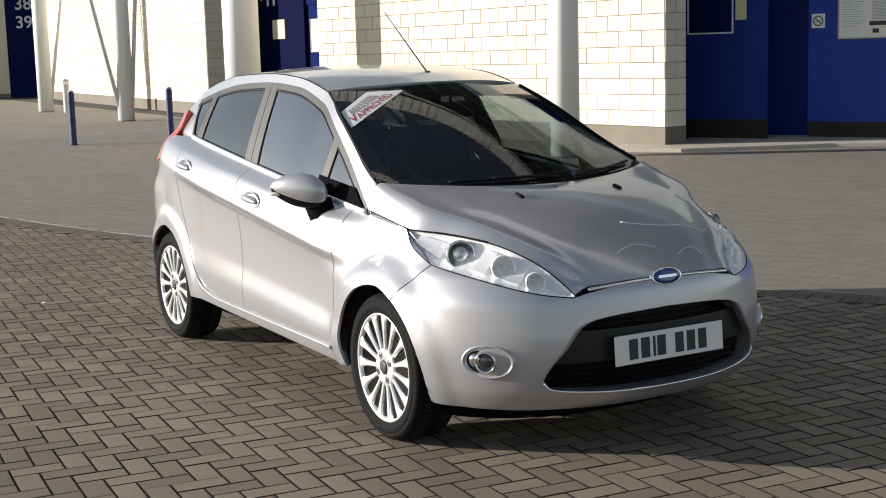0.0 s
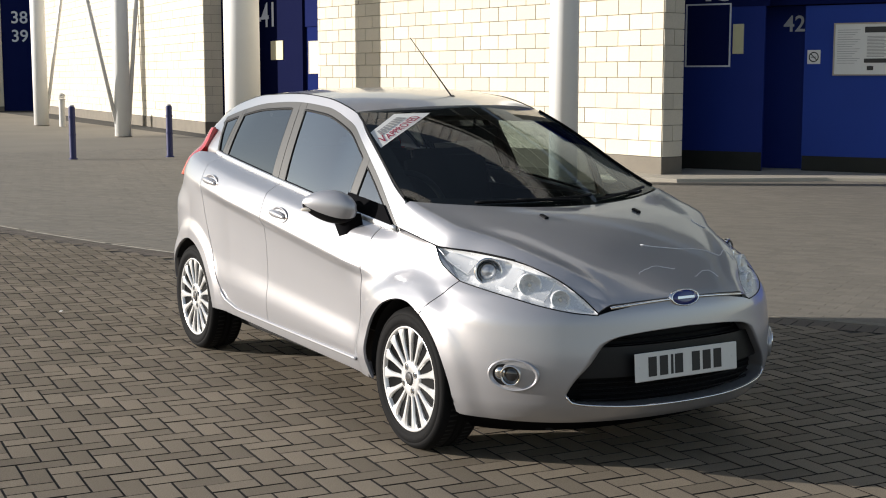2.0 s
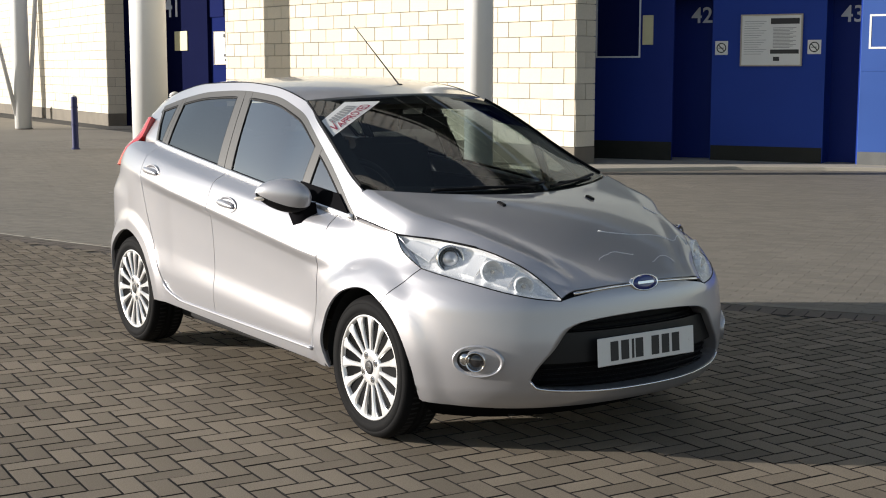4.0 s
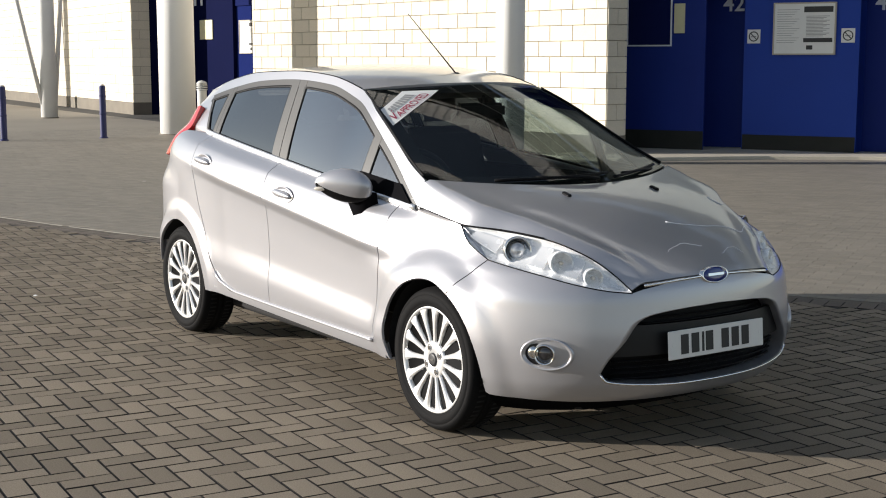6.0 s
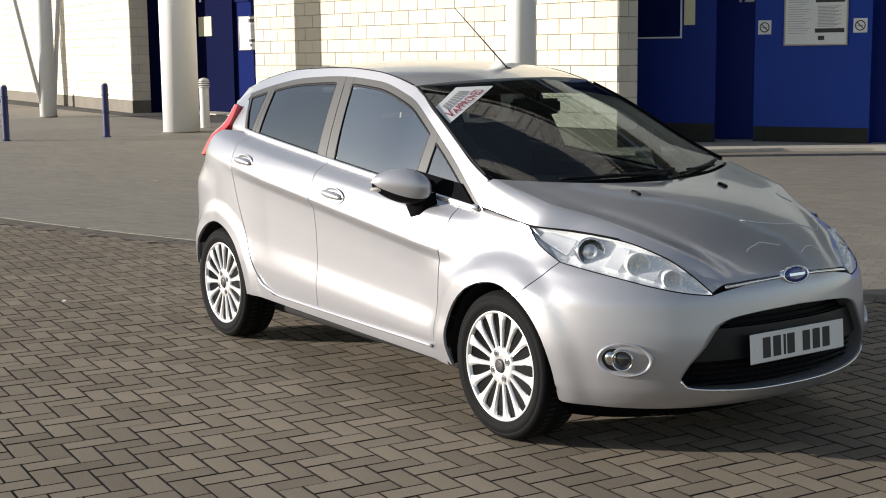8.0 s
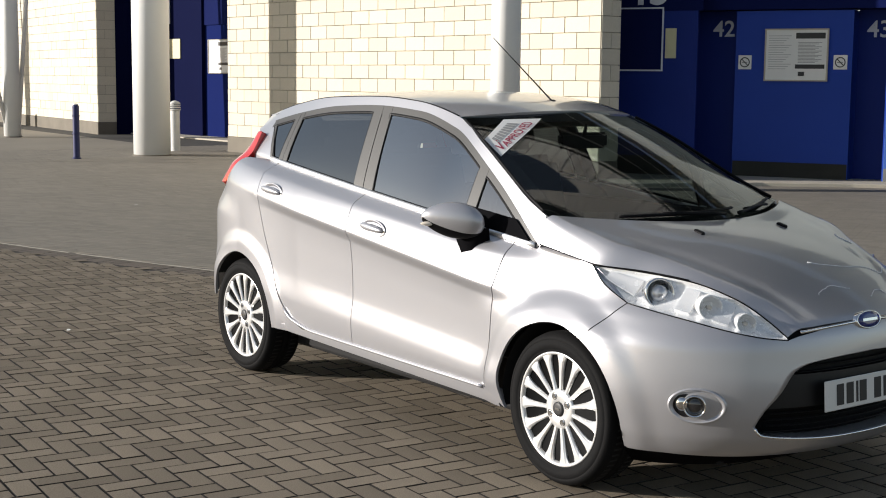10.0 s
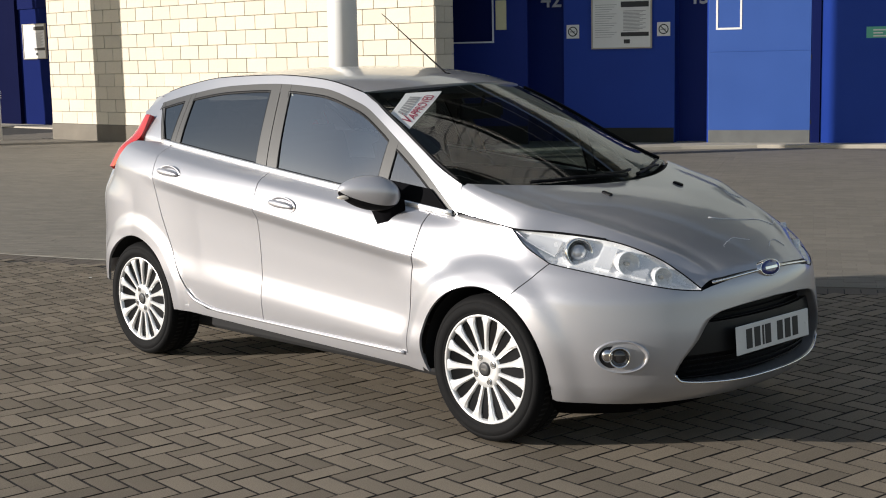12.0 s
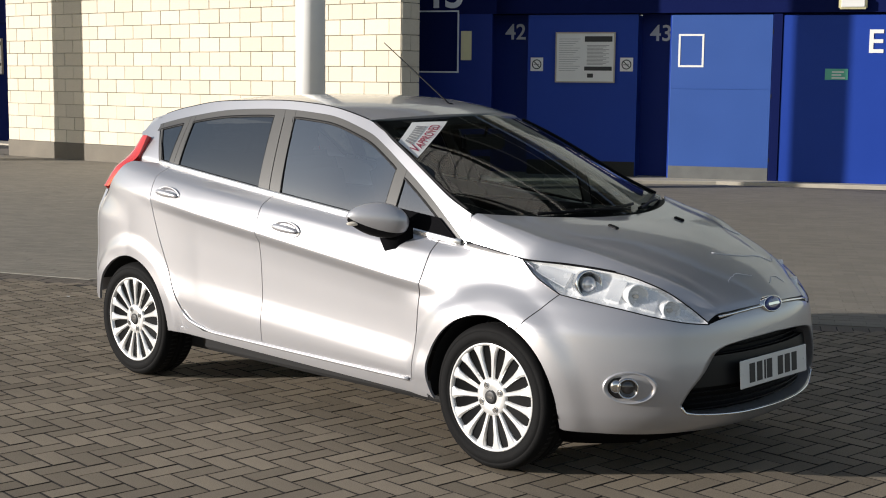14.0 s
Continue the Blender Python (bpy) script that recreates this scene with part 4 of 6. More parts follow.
for sg in (-1, 1):
    bm = box_bm(-0.030, 0.018, -0.010, 0.010, 0.0, 0.014, 0.004)
    part("washer_jet", bm, M_BLACKPLASTIC, bonnet, "", Matrix.Translation((0.192, sg * 0.245, 0.952)) @ Matrix.Rotation(radians(14), 4, "Y"))

for sg in (-1, 1):
    p = he[22:] * np.array([1, sg, 1]) + np.array([0.0, sg * 0.0015, 0.0005])
    ribbon(p, 0.005, 0.005, M_BLACKPLASTIC, "bonnet_seam", bonnet, "dark shut line")


# reflections of the building, drawn as thin pale strips on the bonnet
M_REFLECTION_LINE = mat("pale_reflection_line", (0.75, 0.75, 0.78), 0.5)
for pts in (((0.40, 0.02), (0.34, 0.30), (0.30, 0.62), (0.22, 0.80), (0.30, 0.86), (0.20, 0.95)), ((0.16, -0.30), (0.20, -0.05), (0.17, 0.12)), ((0.62, 0.74), (0.50, 0.84)), ((0.10, 0.30), (0.14, 0.5), (0.09, 0.62))):
    q = line3(pts, 24)
    p = np.array([HOOD[int(round(a * 59)), int(round((b + 1) * 40))] for a, b in q]) + np.array([0.001, 0, 0.0015])
    for _ in range(3):
        p[1:-1] = (p[:-2] + 2 * p[1:-1] + p[2:]) / 4
    ribbon(p, 0.0035, 0.003, M_REFLECTION_LINE, "polish_mark", bonnet, "faint pale wavy line drawn as a reflection", front=True)
cowl = np.stack([HOOD[-1, ::1][np.linspace(4, 76, 41).astype(int)] - np.array([0.0, 0, 0.012]), SCREEN[0] - np.array([0.0, 0, 0.02]), SCREEN[1] - np.array([0.0, 0, 0.03])], 0)
top_sheet("cowl", cowl, M_BLACKPLASTIC, "black cowl under the windscreen", 0.0)


# ---- front bumper: a plan curve round the nose at each height, with an opening for the grille ----
def nose_point(th, z):
    a, b = nose_x(z) - 0.05, nose_b(z)
    c, s = np.cos(np.abs(th)), np.sin(np.abs(th))
    return np.stack([0.05 + a * np.maximum(c, 0) ** (2 / 2.34), np.sign(th) * b * s ** (2 / 2.34), z + 0 * th], -1)


def theta_of_y(y, z):
    return np.sign(y) * np.arcsin(np.clip((np.abs(y) / nose_b(z)) ** 1.17, 0, 1))


def theta_of_x(x, z):
    return np.arccos(np.clip(np.clip((x - 0.05) / (nose_x(z) - 0.05), 0, 1) ** 1.17, 0, 1))


# outline of the bumper in (angle, height), right half from top centre round to bottom centre
LAMP_LOW = np.array([(theta_of_y(y, z), z) for y, z in ((0.385, 0.640), (0.46, 0.648), (0.55, 0.668), (0.64, 0.700))] + [(theta_of_x(0.284, 0.739), 0.739)])
half = [(0.0, 0.681), (theta_of_y(0.2, 0.674), 0.674), (theta_of_y(0.34, 0.652), 0.652)]
half += [tuple(p) for p in line3(LAMP_LOW, 14)]
half += [(float(theta_of_x(x, z)), z) for x, z in ((0.2603, 0.7128), (0.2363, 0.6861), (0.2123, 0.6595), (0.1883, 0.6329), (0.1683, 0.6107))]
half += [(float(theta_of_x(ARCH * math.cos(a), WZ + ARCH * math.sin(a))), WZ + ARCH * math.sin(a)) for a in np.radians(np.linspace(62.2, -12, 14))]
half += [(theta_of_y(y, z), z) for y, z in ((0.735, 0.219), (0.66, 0.214), (0.5, 0.212), (0.25, 0.212), (0.0, 0.212))]
outer = np.array(half + [(-a, b) for a, b in half[-2:0:-1]])
gr = [(0.0, 0.577), (0.16, 0.572), (0.305, 0.558), (0.365, 0.536), (0.43, 0.455), (0.490, 0.380), (0.506, 0.336), (0.484, 0.310), (0.36, 0.293), (0.18, 0.283), (0.0, 0.281)]
gl = line3(gr, 40)
gl = [(float(theta_of_y(y, z)), z) for y, z in gl]
inner = np.array(gl + [(-a, b) for a, b in gl[-2:0:-1]])


def polar_loop(loop, angles, centre=(0.0, 0.42), scale=0.32):
    d = (loop - centre) / np.array([1.0, scale])
    d = np.vstack([d, d[:1]])
    fine = np.vstack([d[i] + (d[i + 1] - d[i]) * f for i in range(len(d) - 1) for f in np.linspace(0, 1, 12, endpoint=False)[:, None]])
    a = np.unwrap(np.arctan2(fine[:, 0], fine[:, 1]))
    r = np.hypot(fine[:, 0], fine[:, 1])
    o = np.argsort(a % (2 * np.pi))
    aa, rr = (a % (2 * np.pi))[o], r[o]
    aa, rr = np.r_[aa - 2 * np.pi, aa, aa + 2 * np.pi], np.r_[rr, rr, rr]
    R = np.interp(angles, aa, rr)
    return np.stack([R * np.sin(angles), R * np.cos(angles) * scale], 1) + centre


# sample directions more densely near the corners of the outline
corner = np.unwrap(np.arctan2(outer[:, 0], (outer[:, 1] - 0.42) / 0.32))
ang = np.unique(np.round(np.r_[np.linspace(0, 2 * np.pi, 240, endpoint=False), corner % (2 * np.pi)], 4))
ang = np.r_[ang, ang[0] + 2 * np.pi]
Lo, Li = polar_loop(outer, ang), polar_loop(inner, ang)
f = (np.linspace(0, 1, 26) ** 1.15)[None, :, None]
Q = Li[:, None] * (1 - f) + Lo[:, None] * f
B = nose_point(Q[..., 0], Q[..., 1])
rr = np.hypot(B[..., 0], B[..., 2] - WZ)
rr = np.clip((rr - 0.385) / 0.075, 0, 1)
B[..., 1] += np.sign(B[..., 1]) * 0.017 * (1 - rr * rr * (3 - 2 * rr))
lip = nose_point(Li[:, 0], Li[:, 1])
lip_in = lip - np.array([0.085, 0, 0]) * 1.0
lip_in[:, 1] *= 0.985
lip_r = lip - np.array([0.010, 0, 0])
B = np.concatenate([lip_in[:, None], lip_r[:, None], B], 1)
nrm = np.cross(np.gradient(B, axis=0), np.gradient(B, axis=1))
bumper = child("front_bumper", grid_mesh("front_bumper", B, M_PAINT, nrm[:, 10:, 0].mean() < 0, 0.0), car, "silver front bumper with black grille opening")
# grille: dark back panel, darker band behind the plate, slats
yy, zz = np.meshgrid(np.linspace(-0.53, 0.53, 41), np.linspace(0.262, 0.59, 16), indexing="ij")
back = nose_point(theta_of_y(yy, zz), zz) - np.array([0.082, 0, 0])
child("grille", grid_mesh("grille", back, M_BLACKPLASTIC, np.cross(np.gradient(back, axis=0), np.gradient(back, axis=1))[..., 0].mean() < 0), car, "black lower grille")
yy, zz = np.meshgrid(np.linspace(-0.475, 0.475, 41), np.linspace(0.395, 0.512, 10), indexing="ij")
yy = yy * (1 - (zz - 0.395) * 1.05)
band = nose_point(theta_of_y(yy, zz), zz) - np.array([0.040, 0, 0])
child("grille_band", grid_mesh("grille_band", band, M_GREYPLASTIC, np.cross(np.gradient(band, axis=0), np.gradient(band, axis=1))[..., 0].mean() < 0, 0.03), car, "dark grey bar behind the number plate")
for z in (0.305, 0.328, 0.351, 0.374, 0.515, 0.535):
    y = np.linspace(-0.44, 0.44, 30) * (1.0 if z < 0.4 else 0.72)
    p = nose_point(theta_of_y(y, z + 0 * y), z + 0 * y) - np.array([0.060, 0, 0])
    ribbon(p, 0.008, 0.012, M_BLACKPLASTIC, "grille_slat", car, front=True)
ch = np.array([p for p in line3([(0.504, 0.332), (0.485, 0.306), (0.36, 0.289), (0.18, 0.279), (0.0, 0.277)], 30)])
ch = np.vstack([ch, ch[::-1][1:] * np.array([-1, 1])])
p = nose_point(theta_of_y(ch[:, 0], ch[:, 1]), ch[:, 1]) + np.array([0.002, 0, 0])
ribbon(p, 0.010, 0.010, M_CHROME, "lower_strip", bumper, "bright strip under the grille", front=True)
# lower splitter
y = np.linspace(-0.56, 0.56, 50)
ribbon(nose_point(theta_of_y(y, 0.212 + 0 * y), 0.212 + 0 * y) - np.array([0.035, 0, 0.0]), 0.018, 0.03, M_BLACKPLASTIC, "splitter", bumper, "black lower lip", front=True)
# valance carried low so that it also blocks sun under the nose
th = np.linspace(-1.40, 1.40, 61)
P = np.stack([nose_point(th, z + 0 * th) * np.array([1, 1, 1]) - np.stack([0.03 + inset * np.cos(th), inset * np.sin(th), 0 * th], 1) for z, inset in ((0.235, 0.012), (0.20, 0.020), (0.165, 0.035), (0.135, 0.06))], 1)
child("valance", grid_mesh("valance", P, M_MATTEBLACK, np.cross(np.gradient(P, axis=0), np.gradient(P, axis=1))[25:35, :, 0].mean() < 0, 0.01), bumper, "black valance under the bumper")
# upper slot with chrome strip and badge
yy, zz = np.meshgrid(np.linspace(-0.375, 0.375, 41), np.linspace(0.635, 0.705, 6), indexing="ij")
slot = nose_point(theta_of_y(yy, zz), zz) - np.array([0.030, 0, 0])
child("upper_grille", grid_mesh("upper_grille", slot, M_BLACKPLASTIC, np.cross(np.gradient(slot, axis=0), np.gradient(slot, axis=1))[..., 0].mean() < 0), car, "narrow black slot below the bonnet")
y = np.linspace(-0.335, 0.335, 40)
z = 0.683 - 0.16 * y * y
ribbon(nose_point(theta_of_y(y, z), z) + np.array([0.004, 0, 0]), 0.013, 0.012, M_CHROME, "nose_strip", car, "thin chrome strip under the bonnet lip", front=True)


def oval_bm(rx, rz, rings, n=40):
    """Domed oval in the yz plane, facing +x. rings: (scale, height)."""
    bm = bmesh.new()
    last = None
    for f, h in rings:
        now = [bm.verts.new((h, rx * f * math.cos(2 * math.pi * k / n), rz * f * math.sin(2 * math.pi * k / n))) for k in range(n)]
        if last:
            for k in range(n):
                bm.faces.new((last[k], last[(k + 1) % n], now[(k + 1) % n], now[k]))
        last = now
    bm.faces.new(last)
    bmesh.ops.recalc_face_normals(bm, faces=bm.faces)
    return bm


badge_m = Matrix.Translation((0.792, 0, 0.684)) @ Matrix.Rotation(radians(-14), 4, "Y")
badge = part("badge", oval_bm(0.074, 0.034, ((1, -0.02), (1, 0.006), (0.95, 0.010), (0.86, 0.010), (0.84, 0.008))), M_CHROME, car, "blue oval badge with chrome rim", badge_m, True)
part("badge_field", oval_bm(0.074, 0.034, ((0.85, 0.0085), (0.82, 0.0115), (0.5, 0.0135), (0.1, 0.014))), M_BADGE, badge, "", None, True)
part("badge_mark", box_bm(0.0135, 0.0155, -0.042, 0.042, -0.006, 0.006, 0.001), M_CHROME, badge)

# number plate with plain bars in place of characters
plate_m = Matrix.Translation((0.821, 0, 0.433)) @ Matrix.Rotation(radians(-4), 4, "Y")
nplate = part("number_plate", box_bm(-0.006, 0.0, -0.26, 0.26, -0.0555, 0.0555, 0.003), M_PLATE, car, "white number plate with dark bars", plate_m)
xcur = -0.195
for w in (0.050, 0.050, 0.014, 0.050, None, 0.050, 0.050, 0.050):
    if w is None:
        xcur += 0.030
        continue
    part("bar", box_bm(0.0003, 0.0018, xcur, xcur + w * 0.8, -0.038, 0.038), M_SIGNBLACK, nplate)
    xcur += w + 0.006
for sy in (-0.235, 0.235):
    part("screw_cap", lathe_bm([(0.006, 0.0), (0.006, 0.002), (0.001, 0.0025)], 12), M_SIGNWHITE, nplate, "", Matrix.Translation((0.0, sy, 0.0)) @ Matrix.Rotation(radians(90), 4, "Y"))


def head_lamp(sg):
    """Swept lamp: clear lens, bright bowl, projector and round reflectors."""
    top = line3(HOOD_EDGE[:6], 30)
    top[:, 2] -= 0.004
    low = line3(LAMP_LOW, 20)
    low3 = nose_point(low[:, 0], low[:, 1])
    tail = line3([low3[-1], (0.19, 0.742, 0.797), (0.095, 0.712, 0.853)], 11)[1:]
    low3 = np.vstack([low3, tail])
    s = np.r_[0, np.cumsum(np.linalg.norm(np.diff(low3, axis=0), axis=1))]
    q = np.linspace(0, s[-1], 30)
    low3 = np.stack([np.interp(q, s, low3[:, k]) for k in range(3)], 1)
    v = np.linspace(0, 1, 14)[None, :, None]
    P = low3[:, None] * (1 - v) + top[:, None] * v
    bulge = np.sin(np.pi * v) * np.sin(np.pi * np.linspace(0, 1, 30))[:, None, None] ** 0.6
    out = np.array([0.62, 0.62, 0.48])
    lens = P + 0.016 * bulge * out
    ob = sheet("head_lamp", lens, M_LENS, sg, car, "clear swept headlamp with bright reflectors", 0.004)
    bowl = P - 0.032 * (bulge ** 0.5) * out
    sheet("lamp_bowl", bowl, M_LAMPWELL, sg, ob, "bright reflector bowl", 0.0)
    edge = np.concatenate([lens[:, 0], lens[-1, 1:], lens[::-1, -1][1:], lens[0, ::-1][1:]])
    edge[:, 1] *= sg
    ribbon(edge, 0.005, 0.005, M_BLACKPLASTIC, "lamp_seal", ob, front=True)
    facing = Vector((0.86, sg * 0.45, 0.12)).to_track_quat("Z", "Y").to_matrix().to_4x4()
    for (u, vv), r, nm, mm in (((18, 7), 0.056, "projector", M_CHROME), ((6, 6), 0.038, "reflector", M_LAMPWELL), ((11, 7), 0.046, "reflector", M_LAMPWELL)):
        c = P[u, vv] - 0.012 * out
        m = Matrix.Translation((c[0], sg * c[1], c[2])) @ facing
        part(nm, lathe_bm([(r, -0.03), (r, 0.008), (r * 0.90, 0.012), (r * 0.84, 0.004), (r * 0.6, -0.016), (r * 0.3, -0.026), (0.001, -0.028)], 28), mm, ob, "", m, True)
        if nm == "projector":
            part("projector_lens", lathe_bm([(r * 0.64, -0.008), (r * 0.5, 0.010), (r * 0.3, 0.018), (0.001, 0.021)], 24), M_PROJ, ob, "", m, True)
        else:
            part("bulb", lathe_bm([(0.008, -0.03), (0.008, 0.0), (0.005, 0.008), (0.001, 0.010)], 14), M_AMBER, ob, "", m, True)
    for u0, u1, v0, v1, lift in ((8, 10, 3, 11, 0.010), (13, 15, 3, 11, 0.012), (21, 26, 4, 10, 0.014)):
        rib = bowl[u0:u1 + 1, v0:v1 + 1] + lift * out
        sheet("reflector_rib", rib, M_LAMPWELL, sg, ob, "chrome facet", 0.02)
    return ob


def fog_lamp(sg):
    th = sg * float(theta_of_y(0.662, 0.410))
    p = nose_point(np.array(th), np.array(0.410))
    e = 1e-3
    du = nose_point(np.array(th + e), np.array(0.410)) - p
    dv = nose_point(np.array(th), np.array(0.410 + e)) - p
    nn = np.cross(du, dv)
    nn = Vector(nn / np.linalg.norm(nn))
    yv = Vector(du / np.linalg.norm(du))
    m = Matrix.Translation(Vector(p)) @ Matrix((nn, yv, nn.cross(yv))).transposed().to_4x4()
    ob = part("fog_lamp", oval_bm(0.104, 0.064, ((1.0, -0.008), (0.985, 0.004), (0.93, 0.006), (0.86, 0.001), (0.72, -0.014), (0.5, -0.020))), M_PAINT, bumper, "round fog lamp in a dished oval surround", m, True)
    part("fog_cover", oval_bm(0.064, 0.048, ((1.0, -0.022), (0.97, -0.006), (0.85, -0.004))), M_GREYPLASTIC, ob, "black cover", Matrix.Translation((0.002, sg * 0.022, 0.0)), True)
    part("fog_wing", oval_bm(0.024, 0.026, ((1.0, -0.010), (0.9, 0.002), (0.4, 0.006))), M_CHROME, ob, "bright facet beside the lens", Matrix.Translation((0.002, sg * 0.052, 0.004)), True)
    part("fog_rim", oval_bm(0.041, 0.041, ((1.0, -0.006), (0.97, 0.013), (0.88, 0.015), (0.80, 0.004), (0.78, -0.004))), M_CHROME, ob, "chrome rim", Matrix.Translation((0.002, sg * 0.008, 0.0)), True)
    part("fog_lens", oval_bm(0.032, 0.032, ((1.0, -0.003), (0.8, 0.004), (0.4, 0.009), (0.1, 0.010))), M_FOGLENS, ob, "dark lens", Matrix.Translation((0.002, sg * 0.008, 0.0)), True)


for sg in (-1, 1):
    head_lamp(sg)
    fog_lamp(sg)


# ---- wheels ----
def wheel(x, y, sg, name):
    m = Matrix.Translation((x, sg * y, WZ)) @ Matrix.Rotation(radians(0 if sg < 0 else 180), 4, "Z")
    ob = child(name, None, car, "black tyre on a fifteen-spoke alloy wheel", m)
    R = WZ
    prof = [(0.216, 0.020), (0.220, 0.004), (0.225, -0.001), (0.229, 0.001), (0.232, -0.003), (0.246, -0.0065), (0.262, -0.0065), (0.264, -0.0035), (0.268, -0.0035), (0.270, -0.005), (0.281, 0.002), (0.292, 0.016), (R, 0.036), (R, 0.078), (R - 0.004, 0.080), (R - 0.004, 0.086), (R, 0.088), (R, 0.112), (R - 0.004, 0.114), (R - 0.004, 0.120), (R, 0.122), (R, 0.162), (0.291, 0.182), (0.255, 0.2), (0.216, 0.18)]
    part("tyre", lathe_bm(prof, 72, "Y"), M_TYRE, ob, "black low-profile tyre", None, True)
    bm = bmesh.new()
    for k in range(72):
        for side in (0.036, 0.126):
            a = 2 * math.pi * k / 72
            b = box_bm(-0.0045, 0.0045, side, side + 0.036, R - 0.006, R + 0.0005)
            tmp = bpy.data.meshes.new("tmp")
            b.to_mesh(tmp)
            b.free()
            tmp.transform(Matrix.Rotation(a, 4, "Y"))
            bm.from_mesh(tmp)
            bpy.data.meshes.remove(tmp)
    tagged(part("tread", bm, M_DARK, ob), kind="stuff")
    rim = part("rim", lathe_bm([(0.2185, 0.030), (0.2215, 0.010), (0.220, 0.003), (0.213, 0.003), (0.208, 0.012), (0.204, 0.040), (0.190, 0.12), (0.200, 0.18), (0.216, 0.18)], 72, "Y"), M_ALLOY, ob, "silver alloy rim", None, True)
    part("barrel", lathe_bm([(0.190, 0.128), (0.1, 0.134), (0.01, 0.134)], 48, "Y"), M_ALLOYDARK, ob)
    part("caliper", box_bm(0.075, 0.135, 0.055, 0.10, -0.06, 0.06, 0.012, 2), M_ALLOYDARK, ob, "grey brake caliper")
    part("brake_disc", lathe_bm([(0.128, 0.085), (0.128, 0.075), (0.07, 0.075), (0.068, 0.085)], 48, "Y"), M_BRAKE, ob)
    spoke_v, spoke_f = [], []
    stations = ((0.060, 0.0090, 0.012, 0.034), (0.10, 0.0095, 0.011, 0.034), (0.150, 0.0120, 0.008, 0.034), (0.186, 0.0180, 0.006, 0.034), (0.2115, 0.0300, 0.007, 0.030))
    for r, w, front, depth in stations:
        for xx, yy in ((-w * 0.95, front + 0.006), (-w * 0.55, front), (w * 0.55, front), (w * 0.95, front + 0.006), (w * 0.8, front + depth), (-w * 0.8, front + depth)):
            spoke_v.append((xx, yy, r))
    for s in range(len(stations) - 1):
        for k in range(6):
            spoke_f.append((6 * s + k, 6 * s + (k + 1) % 6, 6 * s + 6 + (k + 1) % 6, 6 * s + 6 + k))
    spoke_me = mesh_of("spoke", spoke_v, spoke_f, M_ALLOY)
    bm = bmesh.new()
    bm.from_mesh(spoke_me)
    bmesh.ops.recalc_face_normals(bm, faces=bm.faces)
    bm.to_mesh(spoke_me)
    bm.free()
    for k in range(15):
        child("spoke", spoke_me, rim, "", Matrix.Rotation(2 * math.pi * (k + 0.1) / 15, 4, "Y"))
    part("hub", lathe_bm([(0.080, 0.05), (0.078, 0.016), (0.070, 0.010), (0.032, 0.008), (0.029, 0.012)], 40, "Y"), M_ALLOY, ob, "", None, True)
    part("hub_cap", lathe_bm([(0.029, 0.011), (0.028, 0.005), (0.018, 0.003), (0.001, 0.003)], 32, "Y"), M_SIGNBLACK, ob, "dark centre cap", None, True)
    part("hub_mark", box_bm(-0.013, 0.013, 0.0015, 0.0029, -0.004, 0.004), M_CHROME, ob)
    for k in range(4):
        a = 2 * math.pi * (k + 0.30) / 4
        part("wheel_nut", lathe_bm([(0.0105, 0.02), (0.0105, 0.007), (0.009, 0.005), (0.001, 0.005)], 6, "Y"), M_CHROME, ob, "", Matrix.Translation((0.052 * math.cos(a), 0, 0.052 * math.sin(a))))
        part("nut_well", lathe_bm([(0.0145, 0.010), (0.0145, 0.0078), (0.0125, 0.0078), (0.0125, 0.010)], 20, "Y"), M_ALLOYDARK, ob, "", Matrix.Translation((0.052 * math.cos(a), 0, 0.052 * math.sin(a))))
    return ob


for sg in (-1, 1):
    wheel(0.0, 0.795, sg, "front_wheel")
    wheel(WB, 0.790, sg, "rear_wheel")


